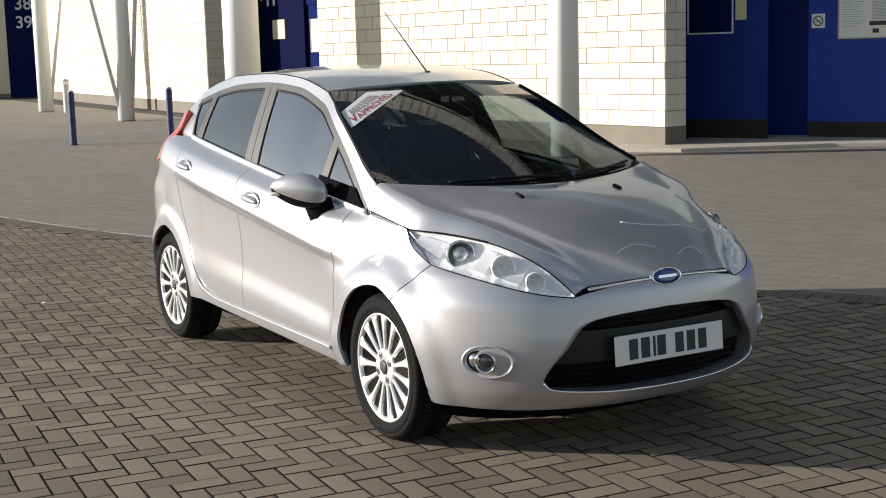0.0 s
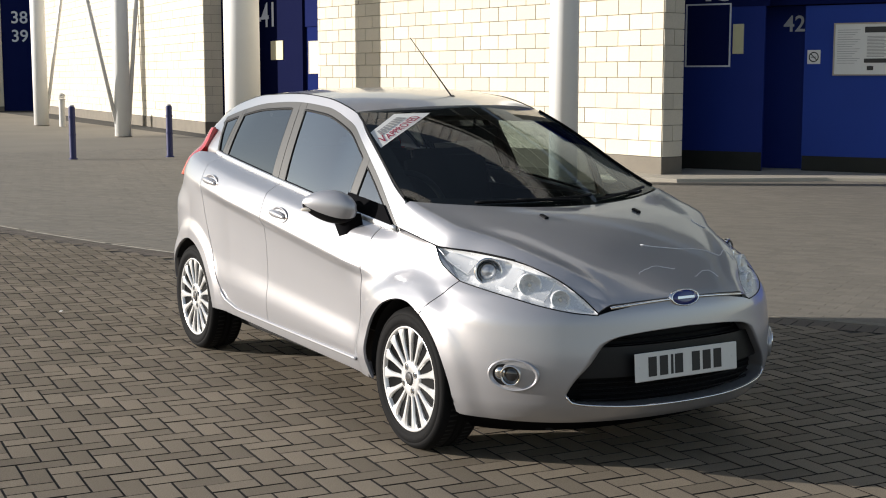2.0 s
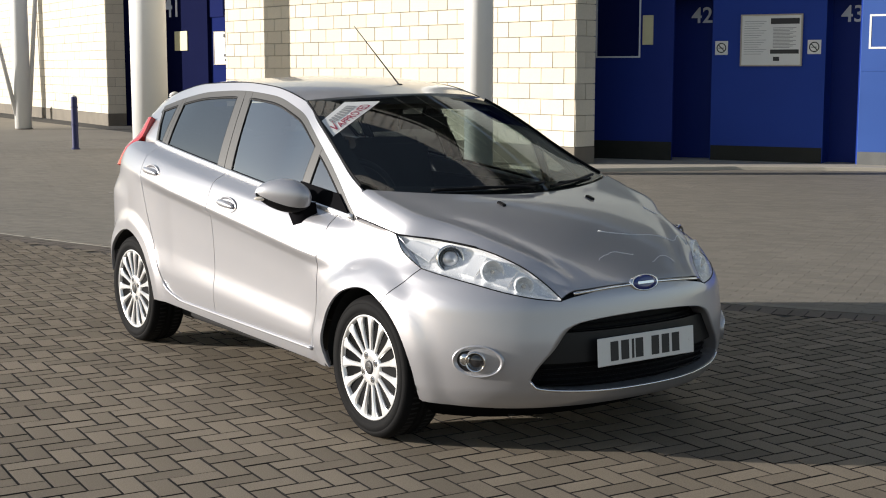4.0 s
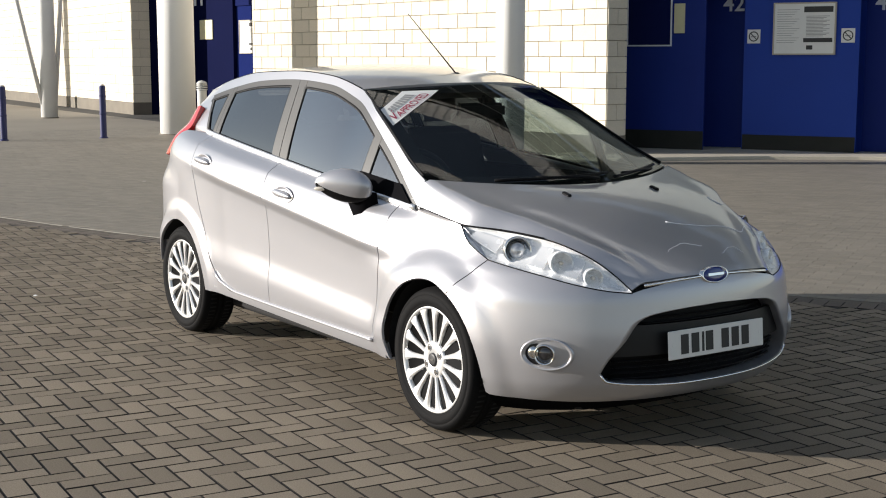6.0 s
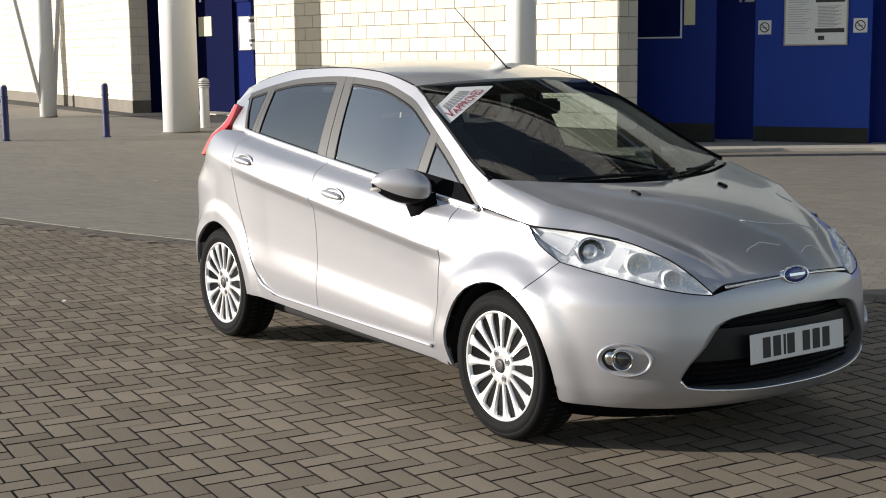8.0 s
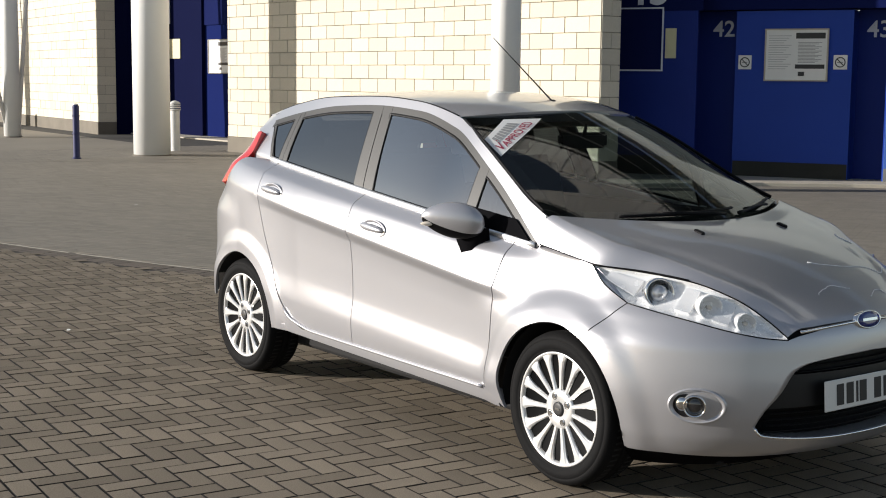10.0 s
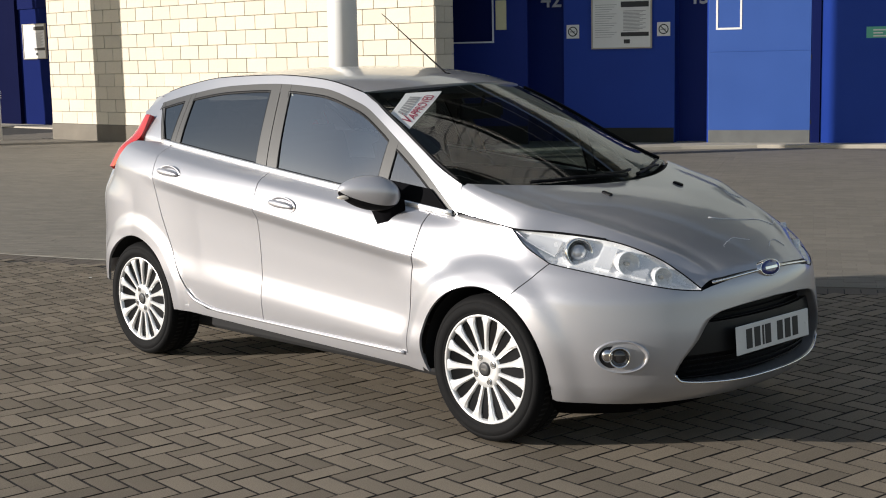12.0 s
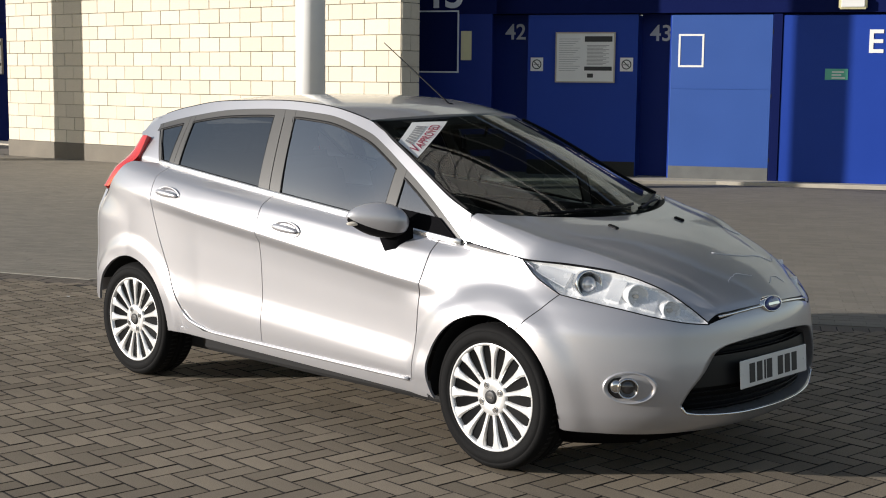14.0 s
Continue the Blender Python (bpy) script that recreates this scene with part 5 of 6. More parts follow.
# ---- door mirrors ----
def mirror(sg):
    n, k = 26, 20
    def shell(lo, hi, grow=1.0):
        verts, faces = [], []
        for i in range(n + 1):
            s = i / n
            c = np.array([-0.51 - 0.15 * s, 0.780 + 0.175 * s, 0.962 + 0.022 * s])
            f = max(math.sin(math.pi * min(0.05 + 0.95 * s ** 0.85, 1.0)), 0.0) ** 0.55
            rx, rz = 0.078 * f * grow, 0.080 * f * (1.0 - 0.15 * s) * grow
            for j in range(k + 1):
                a = lo + (hi - lo) * j / k
                verts.append((c[0] + rx * math.cos(a), sg * (c[1] - 0.15 * rx * math.cos(a)), c[2] + rz * math.sin(a)))
        for i in range(n):
            for j in range(k):
                q = (i * (k + 1) + j, i * (k + 1) + j + 1, (i + 1) * (k + 1) + j + 1, (i + 1) * (k + 1) + j)
                faces.append(q if sg > 0 else q[::-1])
        return verts, faces
    ob = child("door_mirror", mesh_of("mirror_cap", *shell(radians(-40), radians(222)), M_PAINT, True), car, "silver door mirror on a black stalk")
    child("mirror_base", mesh_of("mirror_base", *shell(radians(220), radians(322), 0.985), M_BLACKPLASTIC, True), ob, "black mirror underside")
    # stalk: tapering foot from the housing to the door corner
    A = np.array([(-0.615, 0.835, 0.930), (-0.500, 0.815, 0.950), (-0.465, 0.765, 0.945), (-0.620, 0.770, 0.925)])
    C = np.array([(-0.562, 0.795, 0.762), (-0.552, 0.792, 0.762), (-0.488, 0.735, 0.852), (-0.562, 0.760, 0.766)])
    vs = [(p[0], sg * p[1], p[2]) for p in np.vstack([A, 0.5 * (A + C), C])]
    fs = [(r * 4 + j, r * 4 + (j + 1) % 4, r * 4 + 4 + (j + 1) % 4, r * 4 + 4 + j) for r in range(2) for j in range(4)] + [(8, 9, 10, 11)]
    child("stalk", mesh_of("stalk", vs, fs, M_MATTEBLACK, True), ob, "black stalk")
    bm = bmesh.new()
    bmesh.ops.create_uvsphere(bm, u_segments=16, v_segments=10, radius=1)
    for v in bm.verts:
        v.co = Vector((v.co.x * 0.028, v.co.y * 0.008, v.co.z * 0.009))
    part("indicator", bm, M_AMBER, ob, "pale indicator lens", Matrix.Translation((-0.640, sg * 0.945, 0.957)) @ Matrix.Rotation(radians(-sg * 50), 4, "Z"), True)
    bm = oval_bm(0.085, 0.055, ((1.0, 0.0), (0.97, 0.004), (0.9, 0.005)))
    part("mirror_glass", bm, M_CHROME, ob, "mirror glass", Matrix.Translation((-0.648, sg * 0.845, 0.968)) @ Matrix.Rotation(radians(180 - sg * 8), 4, "Z"), True)
    # door corner plate behind the mirror
    P = xz_sheet(lambda u, v: -0.700 + 0.44 * u, lambda x, v: belt_z(x) + (np.minimum(dlo_z(x) - 0.02, belt_z(x) + 0.080) - belt_z(x)) * v, 24, 4, True, 0.012)
    sheet("mirror_plate", P, M_MATTEBLACK, sg, ob, "black corner plate", 0.006)


for sg in (-1, 1):
    mirror(sg)

# ---- rear end, seen only past the corner ----
rows = []
for z in np.linspace(0.375, 0.95, 14):
    y0 = float(side_y(np.array(-2.90), np.array(z)))
    th = np.linspace(0, math.pi / 2, 12)
    rows.append(np.stack([-2.92 - 0.17 * np.sin(th), 0.975 * y0 * np.cos(th) ** 0.6, z + 0 * th], 1))
R = np.stack(rows, 0)
full = np.concatenate([R[:, :-1] * np.array([1, -1, 1]), R[:, ::-1]], 1)
rear = child("tailgate", grid_mesh("tailgate", full, M_PAINT, np.cross(np.gradient(full, axis=0), np.gradient(full, axis=1))[..., 0].mean() > 0), car, "silver tailgate and rear bumper")
P = np.array([[(-2.945 - 0.09 * (1 - k * k), 0.605 * k, 0.94), (-2.84 - 0.09 * (1 - k * k), 0.592 * k, 1.08), (-2.775 - 0.09 * (1 - k * k), 0.565 * k, 1.16), (-2.71 - 0.12 * (1 - k * k), 0.50 * k, 1.24), (-2.715 - 0.045 * (1 - k * k), 0.43 * k, 1.300)] for k in np.linspace(-1, 1, 17)])
child("tailgate_glass", grid_mesh("tailgate_glass", P, M_PRIVACY, np.cross(np.gradient(P, axis=0), np.gradient(P, axis=1))[..., 0].mean() > 0), car, "dark rear screen")
# roof spoiler: a full-width lip that carries the roof line on over the rear screen
tail = ROOF[-1]
drop = (1 - np.abs(np.linspace(-1, 1, len(tail))) ** 6)[:, None]
P = np.stack([tail + (0.02, 0, -0.004), tail + (-0.012, 0, 0.0015), tail + np.array((-0.05, 0, -0.014)) * drop + (-0.012, 0, 0), tail + np.array((-0.055, 0, -0.020)) * drop + (-0.012, 0, -0.012), tail + np.array((-0.035, 0, -0.012)) * drop + (0, 0, -0.040), tail + (0.03, 0, -0.045)], 1)
child("roof_spoiler", grid_mesh("roof_spoiler", P, M_PAINT, np.cross(np.gradient(P, axis=0), np.gradient(P, axis=1))[:, 1, 2].mean() < 0), car, "silver roof spoiler over the rear screen")

# ---- inside ----
part("floor_pan", box_bm(-2.72, -0.25, -0.62, 0.62, 0.165, 0.42, 0.02), M_DARK, car)
# unseen tray and exhaust box, added low to stop sun under the car
part("undertray", box_bm(-0.42, 0.50, -0.44, 0.44, 0.140, 0.20, 0.01), M_DARK, car)
part("exhaust", box_bm(-2.9, -0.4, 0.06, 0.16, 0.13, 0.19, 0.02), M_DARK, car)
part("engine_bay", box_bm(-0.25, 0.60, -0.52, 0.52, 0.20, 0.60, 0.02), M_DARK, car)
part("engine_bay_top", box_bm(-0.40, 0.40, -0.56, 0.56, 0.60, 0.80, 0.02), M_DARK, car)
for sg in (-1, 1):
    part("door_card", box_bm(-2.45, -0.35, 0.66 * sg - 0.015, 0.66 * sg + 0.015, 0.40, 0.95, 0.01), M_DASH, car)
t = np.linspace(0, 1, 12)
k = np.linspace(-1, 1, 25)
P = np.array([[(-0.08 + 0.12 * (1 - kk * kk) * (1 - 0.5 * tt) - 0.62 * tt, 0.60 * kk, 0.935 - 0.03 * kk * kk + 0.035 * math.sin(math.pi * min(tt * 1.1, 1)) - 0.20 * max(tt - 0.85, 0) * 6.0) for kk in k] for tt in t])
top_sheet("dashboard", P, M_DASH, "black dashboard top", 0.05)


def seat(x, y, wide, label, name="seat"):
    ob = child(name, None, car, label, Matrix.Translation((x, y, 0.42)))
    part("cushion", box_bm(-0.24, 0.26, -wide, wide, 0.0, 0.20, 0.06, 3), M_SEAT, ob, "", None, True)
    part("backrest", box_bm(-0.09, 0.07, -wide, wide, 0.0, 0.62, 0.06, 3), M_SEAT, ob, "", Matrix.Translation((-0.22, 0, 0.14)) @ Matrix.Rotation(radians(-18), 4, "Y"), True)
    heads = (0.0,) if wide < 0.4 else (-0.38, 0.38)
    for h in heads:
        part("headrest", box_bm(-0.05, 0.05, -0.13, 0.13, 0.0, 0.17, 0.045, 3), M_SEAT, ob, "", Matrix.Translation((-0.43, h, 0.76)) @ Matrix.Rotation(radians(-12), 4, "Y"), True)
    return ob


seat(-1.22, -0.36, 0.25, "charcoal fabric front seat")
seat(-1.22, 0.36, 0.25, "charcoal fabric front seat")
seat(-2.05, 0.0, 0.60, "charcoal fabric rear bench", "rear_seat")
bm = bmesh.new()
for i in range(40):
    for j in range(10):
        a, b = 2 * math.pi * i / 40, 2 * math.pi * j / 10
        bm.verts.new(((0.175 + 0.015 * math.cos(b)) * math.cos(a), (0.175 + 0.015 * math.cos(b)) * math.sin(a), 0.015 * math.sin(b)))
bm.verts.ensure_lookup_table()
for i in range(40):
    for j in range(10):
        bm.faces.new([bm.verts[q] for q in (i * 10 + j, i * 10 + (j + 1) % 10, (i + 1) % 40 * 10 + (j + 1) % 10, (i + 1) % 40 * 10 + j)])
bmesh.ops.recalc_face_normals(bm, faces=bm.faces)
wheel_m = Matrix.Translation((-0.72, -0.36, 0.93)) @ Matrix.Rotation(radians(65), 4, "Y")
sw = part("steering_wheel", bm, M_DASH, car, "black steering wheel", wheel_m, True)
part("steering_boss", lathe_bm([(0.07, -0.04), (0.065, 0.01), (0.001, 0.02)], 20), M_DASH, sw)
for a in (0, 120, 240):
    part("steering_spoke", box_bm(0.05, 0.17, -0.018, 0.018, -0.012, 0.006, 0.004), M_DASH, sw, "", Matrix.Rotation(radians(a + 90), 4, "Z"))
xc = np.linspace(-0.85, -2.66, 20)
P = np.array([[(x, 0.49 * kk, float(rail_z(x)) - 0.012 + 0.02 * (1 - kk * kk)) for kk in np.linspace(-1, 1, 9)] for x in xc])
top_sheet("headlining", P, M_TRIM, "pale grey headlining", 0.0)
rm = part("rear_view_mirror", box_bm(-0.025, 0.015, -0.125, 0.125, -0.036, 0.036, 0.014, 2), M_BLACKPLASTIC, car, "black interior mirror", Matrix.Translation((-0.74, -0.01, 1.272)) @ Matrix.Rotation(radians(-12), 4, "Z"))
part("mirror_stem", lathe_bm([(0.008, 0.0), (0.008, 0.075)], 8), M_BLACKPLASTIC, rm, "", Matrix.Rotation(radians(20), 4, "Y"))


# ---- wipers, aerial, sticker ----
def on_screen(u, k, off=0.0):
    """A place on the windscreen: u from the cowl up, k from -1 (right) to 1 (left)."""
    i, j = u * 29, (k + 1) * 20
    a, b = min(int(i), 28), min(int(j), 39)
    fi, fj = i - a, j - b
    p = SCREEN[a, b] * (1 - fi) * (1 - fj) + SCREEN[a + 1, b] * fi * (1 - fj) + SCREEN[a, b + 1] * (1 - fi) * fj + SCREEN[a + 1, b + 1] * fi * fj
    return Vector(p) + Vector((0.45, 0, 0.89)) * off


def tube(name, pts, r, material, parent, label="", sides=8):
    verts, faces = [], []
    pts = [Vector(p) for p in pts]
    for i, p in enumerate(pts):
        d = (pts[min(i + 1, len(pts) - 1)] - pts[max(i - 1, 0)]).normalized()
        a = d.cross(Vector((0, 0.3, 1))).normalized()
        b = d.cross(a)
        rr = r[i] if isinstance(r, (list, tuple)) else r
        for k in range(sides):
            q = 2 * math.pi * k / sides
            verts.append(p + a * rr * math.cos(q) + b * rr * math.sin(q))
    for i in range(len(pts) - 1):
        for k in range(sides):
            faces.append((i * sides + k, i * sides + (k + 1) % sides, (i + 1) * sides + (k + 1) % sides, (i + 1) * sides + k))
    faces += [tuple(range(sides))[::-1], tuple((len(pts) - 1) * sides + k for k in range(sides))]
    return child(name, mesh_of(name, verts, faces, material, True), parent, label)


for a, b in (((0.008, -0.62), (0.045, 0.18)), ((0.008, 0.20), (0.035, 0.86))):
    pts = [on_screen(a[0] + (b[0] - a[0]) * s, a[1] + (b[1] - a[1]) * s, 0.012) for s in np.linspace(0, 1, 14)]
    blade = tube("wiper_blade", pts, 0.007, M_BLACKPLASTIC, car, "black wiper blade")
    pts = [on_screen(0.0, b[1] - 0.15, 0.02)] + [on_screen(0.008 + (a[0] + b[0]) * 0.3 * s, b[1] - 0.15 - 0.40 * s, 0.020 - 0.004 * s) for s in np.linspace(0.2, 1, 6)]
    tube("wiper_arm", pts, 0.006, M_BLACKPLASTIC, blade)
aer = part("aerial_base", lathe_bm([(0.022, 0.0), (0.018, 0.012), (0.008, 0.02)], 20), M_BLACKPLASTIC, car, "black roof aerial", Matrix.Translation((-0.985, 0.02, 1.430)))
s = np.linspace(0, 1, 12)
tube("aerial_rod", [(-0.51 * q, 0.05 * q, 0.010 + 0.305 * q - 0.03 * math.sin(math.pi * q) * 0) for q in s], [0.0042 - 0.0022 * q for q in s], M_BLACKPLASTIC, aer)


def on_glass_sheet(name, u0, u1, k0, k1, off, material, parent, label="", skew=0.0):
    us, ks = np.linspace(0, 1, 6), np.linspace(0, 1, 10)
    P = np.array([[on_screen(u0 + (u1 - u0) * a, k0 + (k1 - k0) * b + skew * a, off) for b in ks] for a in us])
    P = np.array(P, float)
    return child(name, grid_mesh(name, P, material, np.cross(np.gradient(P, axis=0), np.gradient(P, axis=1))[..., 2].mean() < 0), parent, label)


def sticker_at(a, b, off):
    """Place on the windscreen sticker: a along it, b across it."""
    L, B2, T2, T1 = ((0.725, -0.985), (0.555, -0.97), (0.915, -0.445), (0.925, -0.73))
    u = (B2[0] * (1 - a) + T2[0] * a) * (1 - b) + (L[0] * (1 - a) + T1[0] * a) * b
    k = (B2[1] * (1 - a) + T2[1] * a) * (1 - b) + (L[1] * (1 - a) + T1[1] * a) * b
    return on_screen(u, k, off)


P = np.array([[sticker_at(a, b, 0.003) for b in np.linspace(0, 1, 6)] for a in np.linspace(0, 1, 12)], float)
sticker = child("sticker", grid_mesh("sticker", P, M_SIGNWHITE, np.cross(np.gradient(P, axis=0), np.gradient(P, axis=1))[..., 2].mean() < 0), windscreen, "white window sticker with red and grey print")


def sticker_text(body, a0, a1, b0, b1, material):
    me = text_mesh(body, 1.0, material, 0.0)
    co = np.array([v.co[:] for v in me.vertices])
    lo, hi = co.min(0), co.max(0)
    for v in me.vertices:
        a, b = (v.co.x - lo[0]) / (hi[0] - lo[0]), (v.co.z - lo[2]) / (hi[2] - lo[2])
        v.co = sticker_at(a0 + (a1 - a0) * a, b0 + (b1 - b0) * b, 0.005)
    return child("sticker_word", me, sticker)


sticker_text("APPROVED", 0.17, 0.86, 0.10, 0.40, M_SIGNRED)
for q in range(8):
    P = np.array([[sticker_at(0.14 + 0.085 * q + 0.065 * a, 0.50 + 0.30 * b, 0.005) for b in (0, 1)] for a in (0, 1)], float)
    child("sticker_bar", grid_mesh("sticker_bar", P, M_SIGNGREY, False), sticker)
for a0, b0, a1, b1 in ((0.05, 0.48, 0.10, 0.14), (0.10, 0.14, 0.16, 0.62)):
    d = 0.022
    P = np.array([[sticker_at(a0, b0, 0.005), sticker_at(a1, b1, 0.005)], [sticker_at(a0 + d, b0, 0.005), sticker_at(a1 + d, b1, 0.005)]], float)
    child("sticker_tick", grid_mesh("sticker_tick", P, M_SIGNRED, False), sticker)


# ---- block courses of the walls: single blocks where the camera looks closest, the rest joined ----
def block_mesh(w, d, h, material, b=0.006):
    return box_mesh("block", 0.004, w - 0.004, -d, 0.022, 0.004, h - 0.004, material, b)


BW, BH = 0.51, 0.244


def courses(parent, x0, x1, z0, z1, singles, corner=False):
    """Running-bond courses on the face y=0 of a wall frame; blocks inside singles (x0, x1, z0, z1) are parts."""
    rnd = random.Random(5)
    full = [block_mesh(BW, 0.008 + 0.002 * k, BH, M_BLOCK) for k in range(3)]
    verts, faces = [], []
    row = 0
    z = z0
    while z < z1:
        x = x0
        first = 0.35 if row % 2 == 0 else 0.095
        w = first
        while x < x1 - 0.02:
            w = min(w, x1 - x)
            if x1 - x - w < 0.1:
                w = x1 - x
            inside = singles[0] <= x <= singles[1] and singles[2] <= z <= singles[3]
            if inside and abs(w - BW) < 1e-3:
                child("block", full[rnd.randrange(3)], parent, "", Matrix.Translation((x, 0, z)))
            elif inside:
                child("block", block_mesh(w, 0.01, BH, M_BLOCK), parent, "", Matrix.Translation((x, 0, z)))
            else:
                d = rnd.uniform(0.006, 0.013)
                n = len(verts)
                a, b, c, e = x + 0.005, x + w - 0.005, z + 0.005, z + BH - 0.005
                verts += [(a, -d, c), (b, -d, c), (b, -d, e), (a, -d, e), (a, 0.022, c), (b, 0.022, c), (b, 0.022, e), (a, 0.022, e)]
                faces += [(n, n + 1, n + 2, n + 3), (n + 1, n + 5, n + 6, n + 2), (n + 4, n, n + 3, n + 7), (n + 3, n + 2, n + 6, n + 7), (n + 4, n + 5, n + 1, n)]
            x += w
            w = BW
        z += BH
        row += 1
    ob = child("blocks", mesh_of("blocks", verts, faces, M_BLOCK_FAR), parent)
    tagged(ob, kind="stuff")


courses(wall_mid, MID_L, MID_R, PL, WALL_TOP, (0.0, 9.9, 1.1, 3.2))
courses(wall_left, -28.2, -0.72, PL, WALL_TOP, (0, 0, 0, 0))


def return_courses(parent, m, length, z1):
    """The short end of a wall, as a strip of courses in its own frame."""
    verts, faces = [], []
    row, z = 0, PL
    while z < z1:
        x, w = 0.0, (0.215 if row % 2 else BW)
        while x < length - 0.02:
            w = min(w, length - x)
            n = len(verts)
            a, b, c, e = x + 0.005, x + w - 0.005, z + 0.005, z + BH - 0.005
            verts += [(a, -0.01, c), (b, -0.01, c), (b, -0.01, e), (a, -0.01, e), (a, 0.022, c), (b, 0.022, c), (b, 0.022, e), (a, 0.022, e)]
            faces += [(n, n + 1, n + 2, n + 3), (n + 1, n + 5, n + 6, n + 2), (n + 4, n, n + 3, n + 7), (n + 3, n + 2, n + 6, n + 7), (n + 4, n + 5, n + 1, n)]
            x += w
            w = BW
        z += BH
        row += 1
    ob = child("end_blocks", mesh_of("end_blocks", verts, faces, M_BLOCK_FAR), parent, "", m)
    tagged(ob, kind="stuff")


return_courses(wall_mid, Matrix.Translation((MID_R, 0, 0)) @ Matrix.Rotation(radians(90), 4, "Z"), END, WALL_TOP)
return_courses(wall_left, Matrix.Translation((-0.72, 0, 0)) @ Matrix.Rotation(radians(90), 4, "Z"), 0.50, WALL_TOP)

# ---- paving ----
M_PAVER = mat("grey_brown_paver", (0.208, 0.174, 0.132), 0.85, spec=0.15, noise=0.26, scale=0.9, bump=0.8, bscale=170, fine=0.42, random_amt=0.20)
M_PAVER_J = mat("grey_brown_paver_joined", (0.208, 0.174, 0.132), 0.85, spec=0.15, noise=0.26, scale=0.9, bump=0.8, bscale=170, fine=0.42, random_amt=0.20, island=True)
M_PAVER_BROWN = mat("brown_paver", (0.115, 0.093, 0.074), 0.8, noise=0.2, scale=2, bump=0.5, bscale=220, fine=0.2, random_amt=0.15, island=True)
M_PAVER_BEIGE = mat("beige_paver", (0.192, 0.172, 0.141), 0.8, noise=0.16, scale=0.7, bump=0.4, bscale=150, fine=0.22, random_amt=0.10, island=True)


M_JOINT = mat("dark_joint_sand", (0.020, 0.017, 0.014), 0.95, noise=0.3, scale=3)


def soil_sides(me):
    """Block sides carry the dark sand of the joints; tops stay clean."""
    me.materials.append(M_JOINT)
    me.polygons.foreach_set("material_index", [1 if k % 9 < 4 else 0 for k in range(len(me.polygons))])
    return me


def edge_y(x):
    """Line where the dark herringbone meets the pale paving."""
    return 3.66 + 0.606 * x + 0.021 * x * x


pavement = empty("pavement", Matrix.Identity(4), "worn grey-brown block paving, herringbone with a brown border", "paving", kind="structure")
PA = radians(-5.0)
UX, UY = Vector((math.cos(PA), math.sin(PA), 0)), Vector((-math.sin(PA), math.cos(PA), 0))


def slab_geometry(c, ax, ay, l, w, z, verts, faces, lip=0.002):
    n = len(verts)
    for f, h in ((0.0, -0.028), (0.0, -0.12 * lip), (lip, 0.0)):
        for sx, sy in ((-1, -1), (1, -1), (1, 1), (-1, 1)):
            p = c + ax * (sx * (l / 2 - f)) + ay * (sy * (w / 2 - f))
            verts.append((p.x, p.y, z + h))
    for a in (0, 4):
        for k in range(4):
            faces.append((n + a + k, n + a + (k + 1) % 4, n + a + 4 + (k + 1) % 4, n + a + 4 + k))
    faces.append((n + 8, n + 9, n + 10, n + 11))


paver_v, paver_f = [], []
slab_geometry(Vector((0, 0, 0)), Vector((1, 0, 0)), Vector((0, 1, 0)), 0.190, 0.090, 0, paver_v, paver_f)
paver_me = soil_sides(mesh_of("paver", paver_v, paver_f, M_PAVER))
rnd = random.Random(11)
jv, jf = [], []
count = 0
for i in range(-220, 221):
    for j in range(-120, 121):
        for k in range(2):
            bx, by = i - 2 * j, i + 2 * j
            cx, cy = ((bx + 1.0), (by + 0.5)) if k == 0 else ((bx + 0.5), (by + 2.0))
            p = (UX * cx + UY * cy) * 0.1
            if not (-13.5 < p.x < 7.5 and -8.5 < p.y < edge_y(p.x) - 0.26):
                continue
            z = rnd.uniform(-0.0015, 0.001)
            ax, ay = (UX, UY) if k == 0 else (UY, -UX)
            tilt = rnd.uniform(-0.008, 0.008)
            near = -1.55 < p.x < 1.3 and -2.1 < p.y < -0.95
            if near and count < 300:
                a = math.atan2(ax.y, ax.x) + tilt
                child("paver", paver_me, pavement, "", Matrix.Translation((p.x, p.y, z)) @ Matrix.Rotation(a, 4, "Z"))
                count += 1
            else:
                ax2 = Vector((ax.x - tilt * ax.y, ax.y + tilt * ax.x, 0))
                slab_geometry(p, ax2, Vector((-ax2.y, ax2.x, 0)), 0.190, 0.090, z, jv, jf)
tagged(child("pavers", soil_sides(mesh_of("pavers", jv, jf, M_PAVER_J)), pavement), kind="stuff")

# border course and the pale paving beyond it, in rows that follow the line
bv, bf, pv, pf = [], [], [], []
x = -14.0
while x < 6.0:
    s = 0.606 + 0.042 * x
    ln = math.sqrt(1 + s * s)
    t, nrm = Vector((1, s, 0)) / ln, Vector((-s, 1, 0)) / ln
    c = Vector((x, edge_y(x), 0))
    slab_geometry(c - nrm * 0.14, nrm, t, 0.198, 0.094, rnd.uniform(-0.002, 0.001), bv, bf)
    x += 0.1 / ln
tagged(child("border_pavers", soil_sides(mesh_of("border_pavers", bv, bf, M_PAVER_BROWN)), pavement, "brown soldier course"), kind="stuff")
row = 0
D1 = Vector((math.cos(radians(30)), math.sin(radians(30)), 0))
D2 = Vector((-D1.y, D1.x, 0))
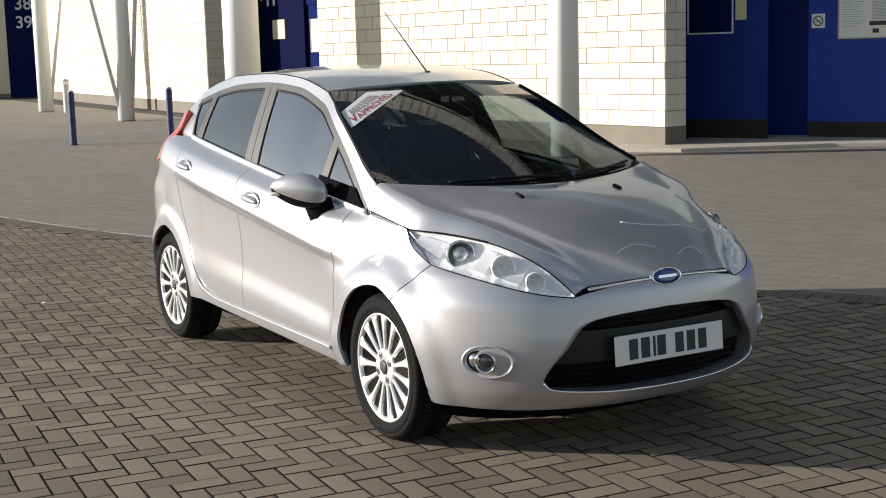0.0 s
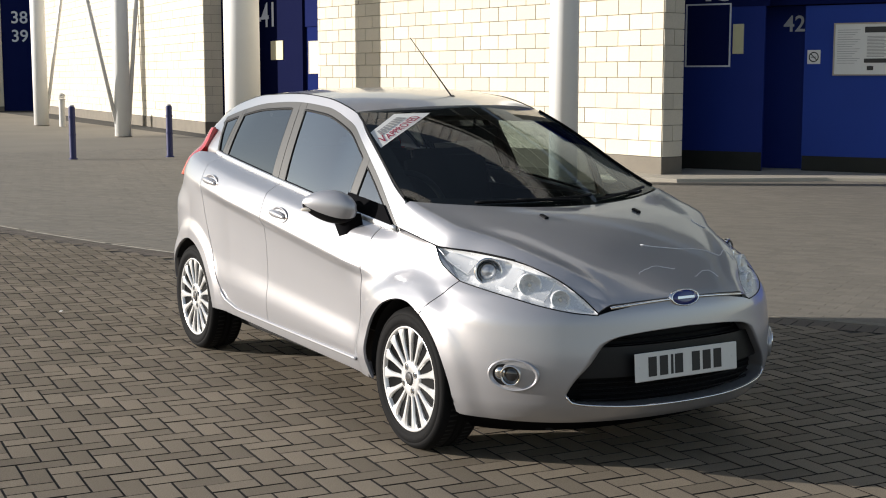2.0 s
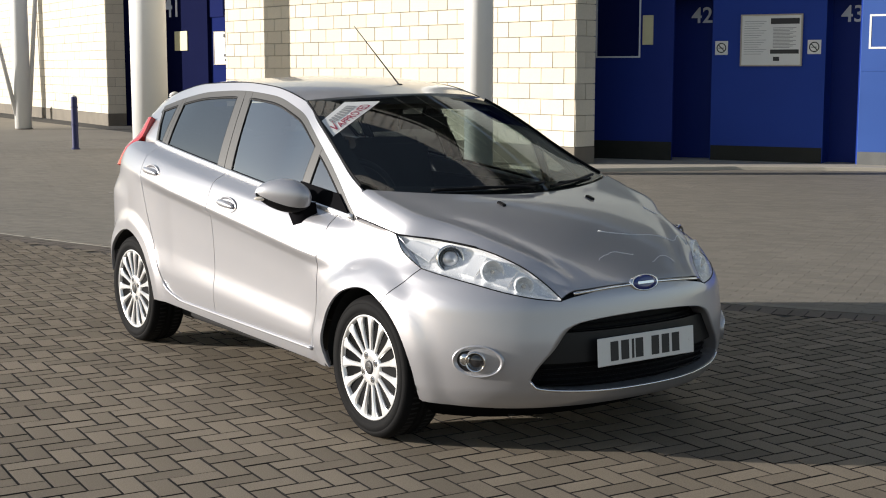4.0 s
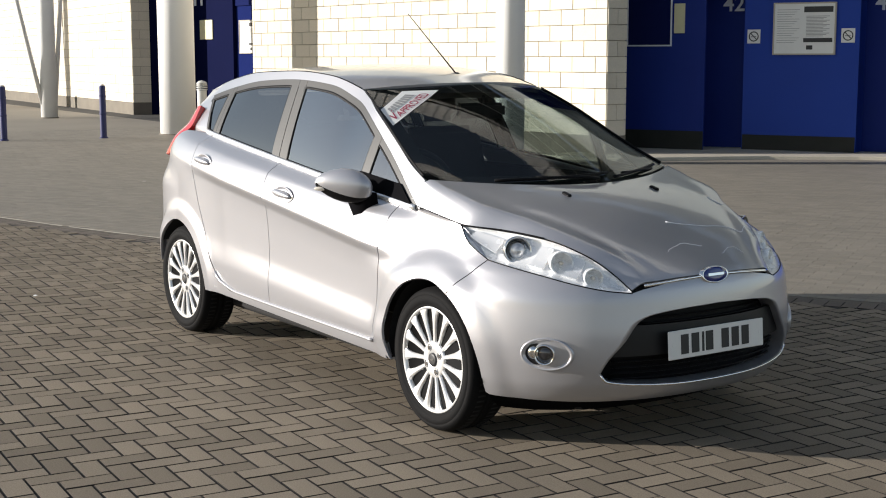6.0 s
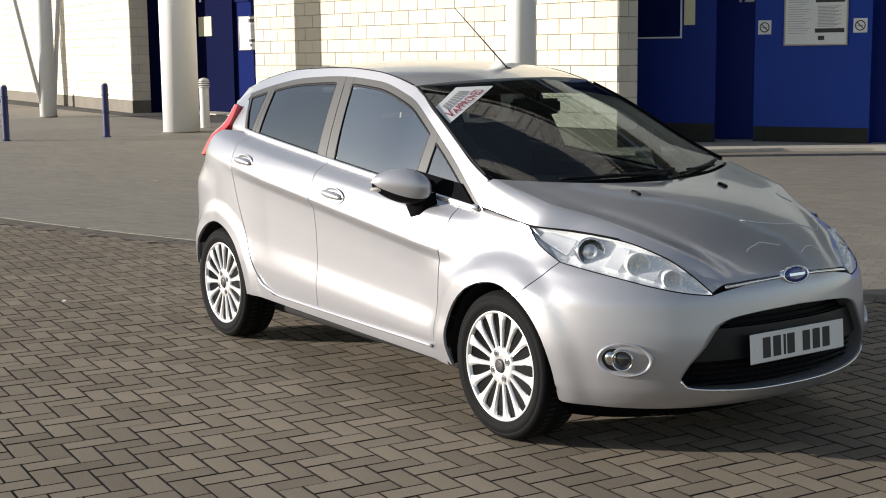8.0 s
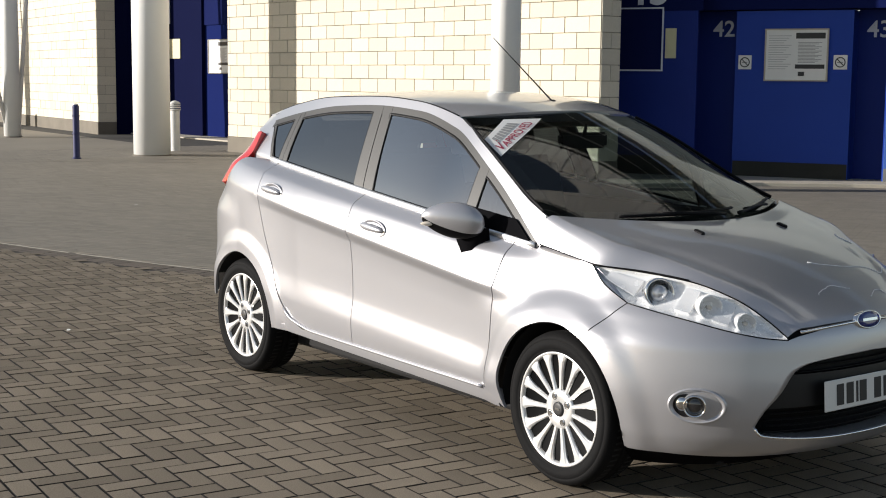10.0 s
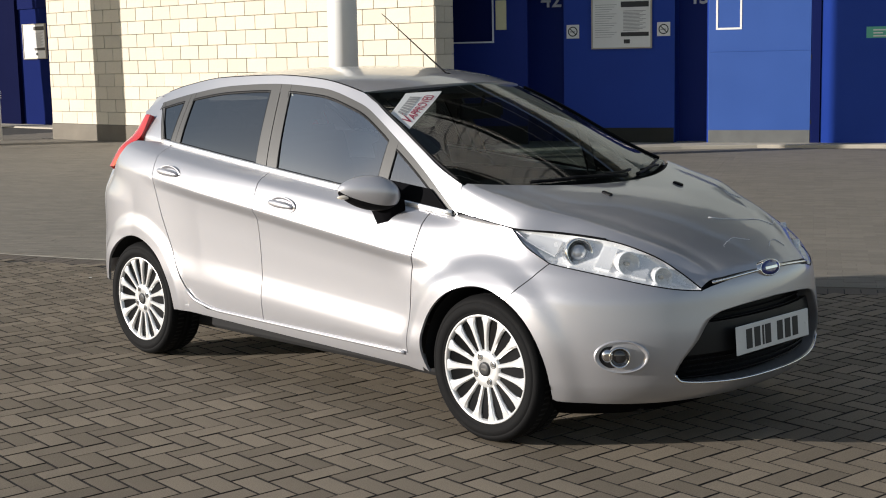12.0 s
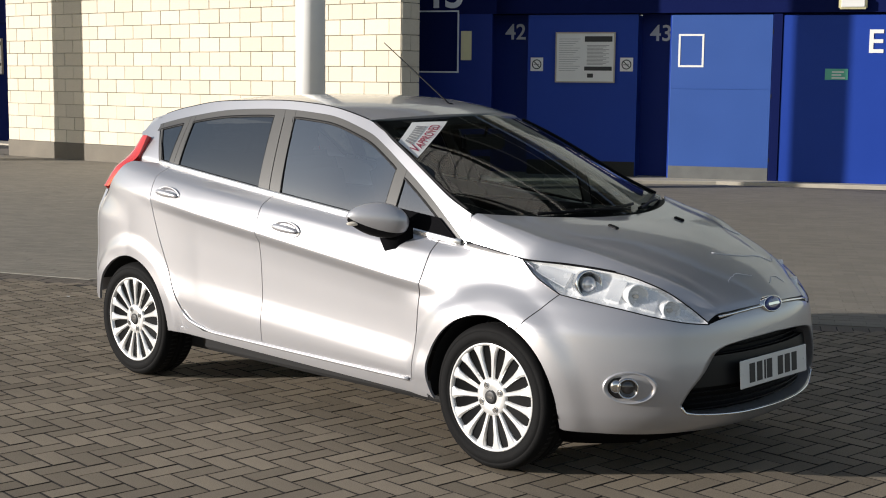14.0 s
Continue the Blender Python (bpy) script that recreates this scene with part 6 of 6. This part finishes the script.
for r in range(-60, 190):
    for q in range(-260, 60):
        p = D1 * (0.2 * q + (0.1 if r % 2 else 0.0)) + D2 * (0.1 * r) + Vector((0.0, 3.5, 0))
        if p.y < edge_y(p.x) + 0.06 or not (-24 < p.x < 6 and p.y < 14.0) or p.x < -14 and p.y < -0.4:
            continue
        if (F_RIGHT.inverted() @ p).y > -0.45 and p.x > -13 or (F_MID.inverted() @ p).y > -0.02 and -22 < p.x < -11.3:
            continue
        slab_geometry(p, D1, D2, 0.1975, 0.0965, rnd.uniform(-0.0006, 0.0004), pv, pf, 0.002)
tagged(child("pale_pavers", mesh_of("pale_pavers", pv, pf, M_PAVER_BEIGE), pavement, "pale beige paving blocks"), kind="stuff")
M_FARPAVE = mat("far_paving", (0.215, 0.192, 0.155), 0.85, noise=0.2, scale=0.5, bump=0.3, bscale=20, fine=0.1)
for nm, pts in (("far_paving", ((-120, -60), (-24, -60), (-24, 9.0), (-120, 14))), ("side_paving", ((-24, -60), (60, -60), (60, -6.0), (-24, -6.0))), ("side_paving", ((-24, -6), (-13.5, -6), (-13.5, -0.8), (-24, -0.8))), ("side_paving", ((4.6, -6), (60, -6), (60, 60), (4.6, 60)))):
    child(nm, mesh_of(nm, [(a, b, -0.006) for a, b in pts], [(0, 1, 2, 3)], M_FARPAVE), pavement)

# pale mortar line along the left part of the edge
M_PALELINE = mat("pale_mortar_line", (0.36, 0.33, 0.28), 0.9, noise=0.3, scale=4)
for x0, x1 in ((-12.0, -9.2), (-9.05, -7.6), (-7.5, -5.6)):
    q = np.linspace(x0, x1, 12)
    lv = [(a, edge_y(a) + d, z) for a in q for d, z in ((-0.018, 0.001), (0.0, 0.0045), (0.018, 0.001))]
    lf = [(3 * k + j, 3 * k + 3 + j, 3 * k + 4 + j, 3 * k + 1 + j) for k in range(11) for j in range(2)]
    child("pale_line", mesh_of("pale_line", lv, lf, M_PALELINE), pavement, "thin pale worn line along the paving edge")

M_PALEBED = mat("pale_jointing_sand", (0.130, 0.115, 0.094), 0.95, noise=0.2, scale=2)
q = np.linspace(-24, 6, 61)
bv = [(a, y, -0.0045) for a in q for y in (max(edge_y(a), -0.4 if a < -14 else -9.0) - 0.03, 14.5)]
bf = [(2 * k, 2 * k + 2, 2 * k + 3, 2 * k + 1) for k in range(60)]
child("jointing_sand", mesh_of("jointing_sand", bv, bf, M_PALEBED), pavement)

q = np.linspace(-13.5, 7.5, 41)
bv = [(a, y, -0.0045) for a in q for y in (-8.5, max(edge_y(a) - 0.2, -8.4))]
bf = [(2 * k, 2 * k + 2, 2 * k + 3, 2 * k + 1) for k in range(40)]
child("joint_sand", mesh_of("joint_sand", bv, bf, M_JOINT), pavement)


# ---- scraps on the paving ----
def scrap(x, y, size, turn):
    """A crumpled scrap of white paper."""
    n, r = 7, random.Random(int(abs(x) * 100))
    vs = [(0, 0, 0.006)] + [(size * r.uniform(0.6, 1.1) * math.cos(turn + 2 * math.pi * k / n), 0.7 * size * r.uniform(0.6, 1.1) * math.sin(turn + 2 * math.pi * k / n), r.uniform(0.001, 0.008)) for k in range(n)]
    fs = [(0, 1 + k, 1 + (k + 1) % n) for k in range(n)]
    ob = new("litter", mesh_of("litter", vs, fs, M_SIGNWHITE))
    ob.location = (x, y, 0.001)
    tagged(ob, "small crumpled white scrap lying on the paving", "litter", "scraps on the paving")


for x, y, size, turn in ((-4.08, -1.12, 0.022, 0.3), (-11.43, 2.60, 0.035, 1.1), (-4.99, 0.35, 0.018, 2.0)):
    scrap(x, y, size, turn)
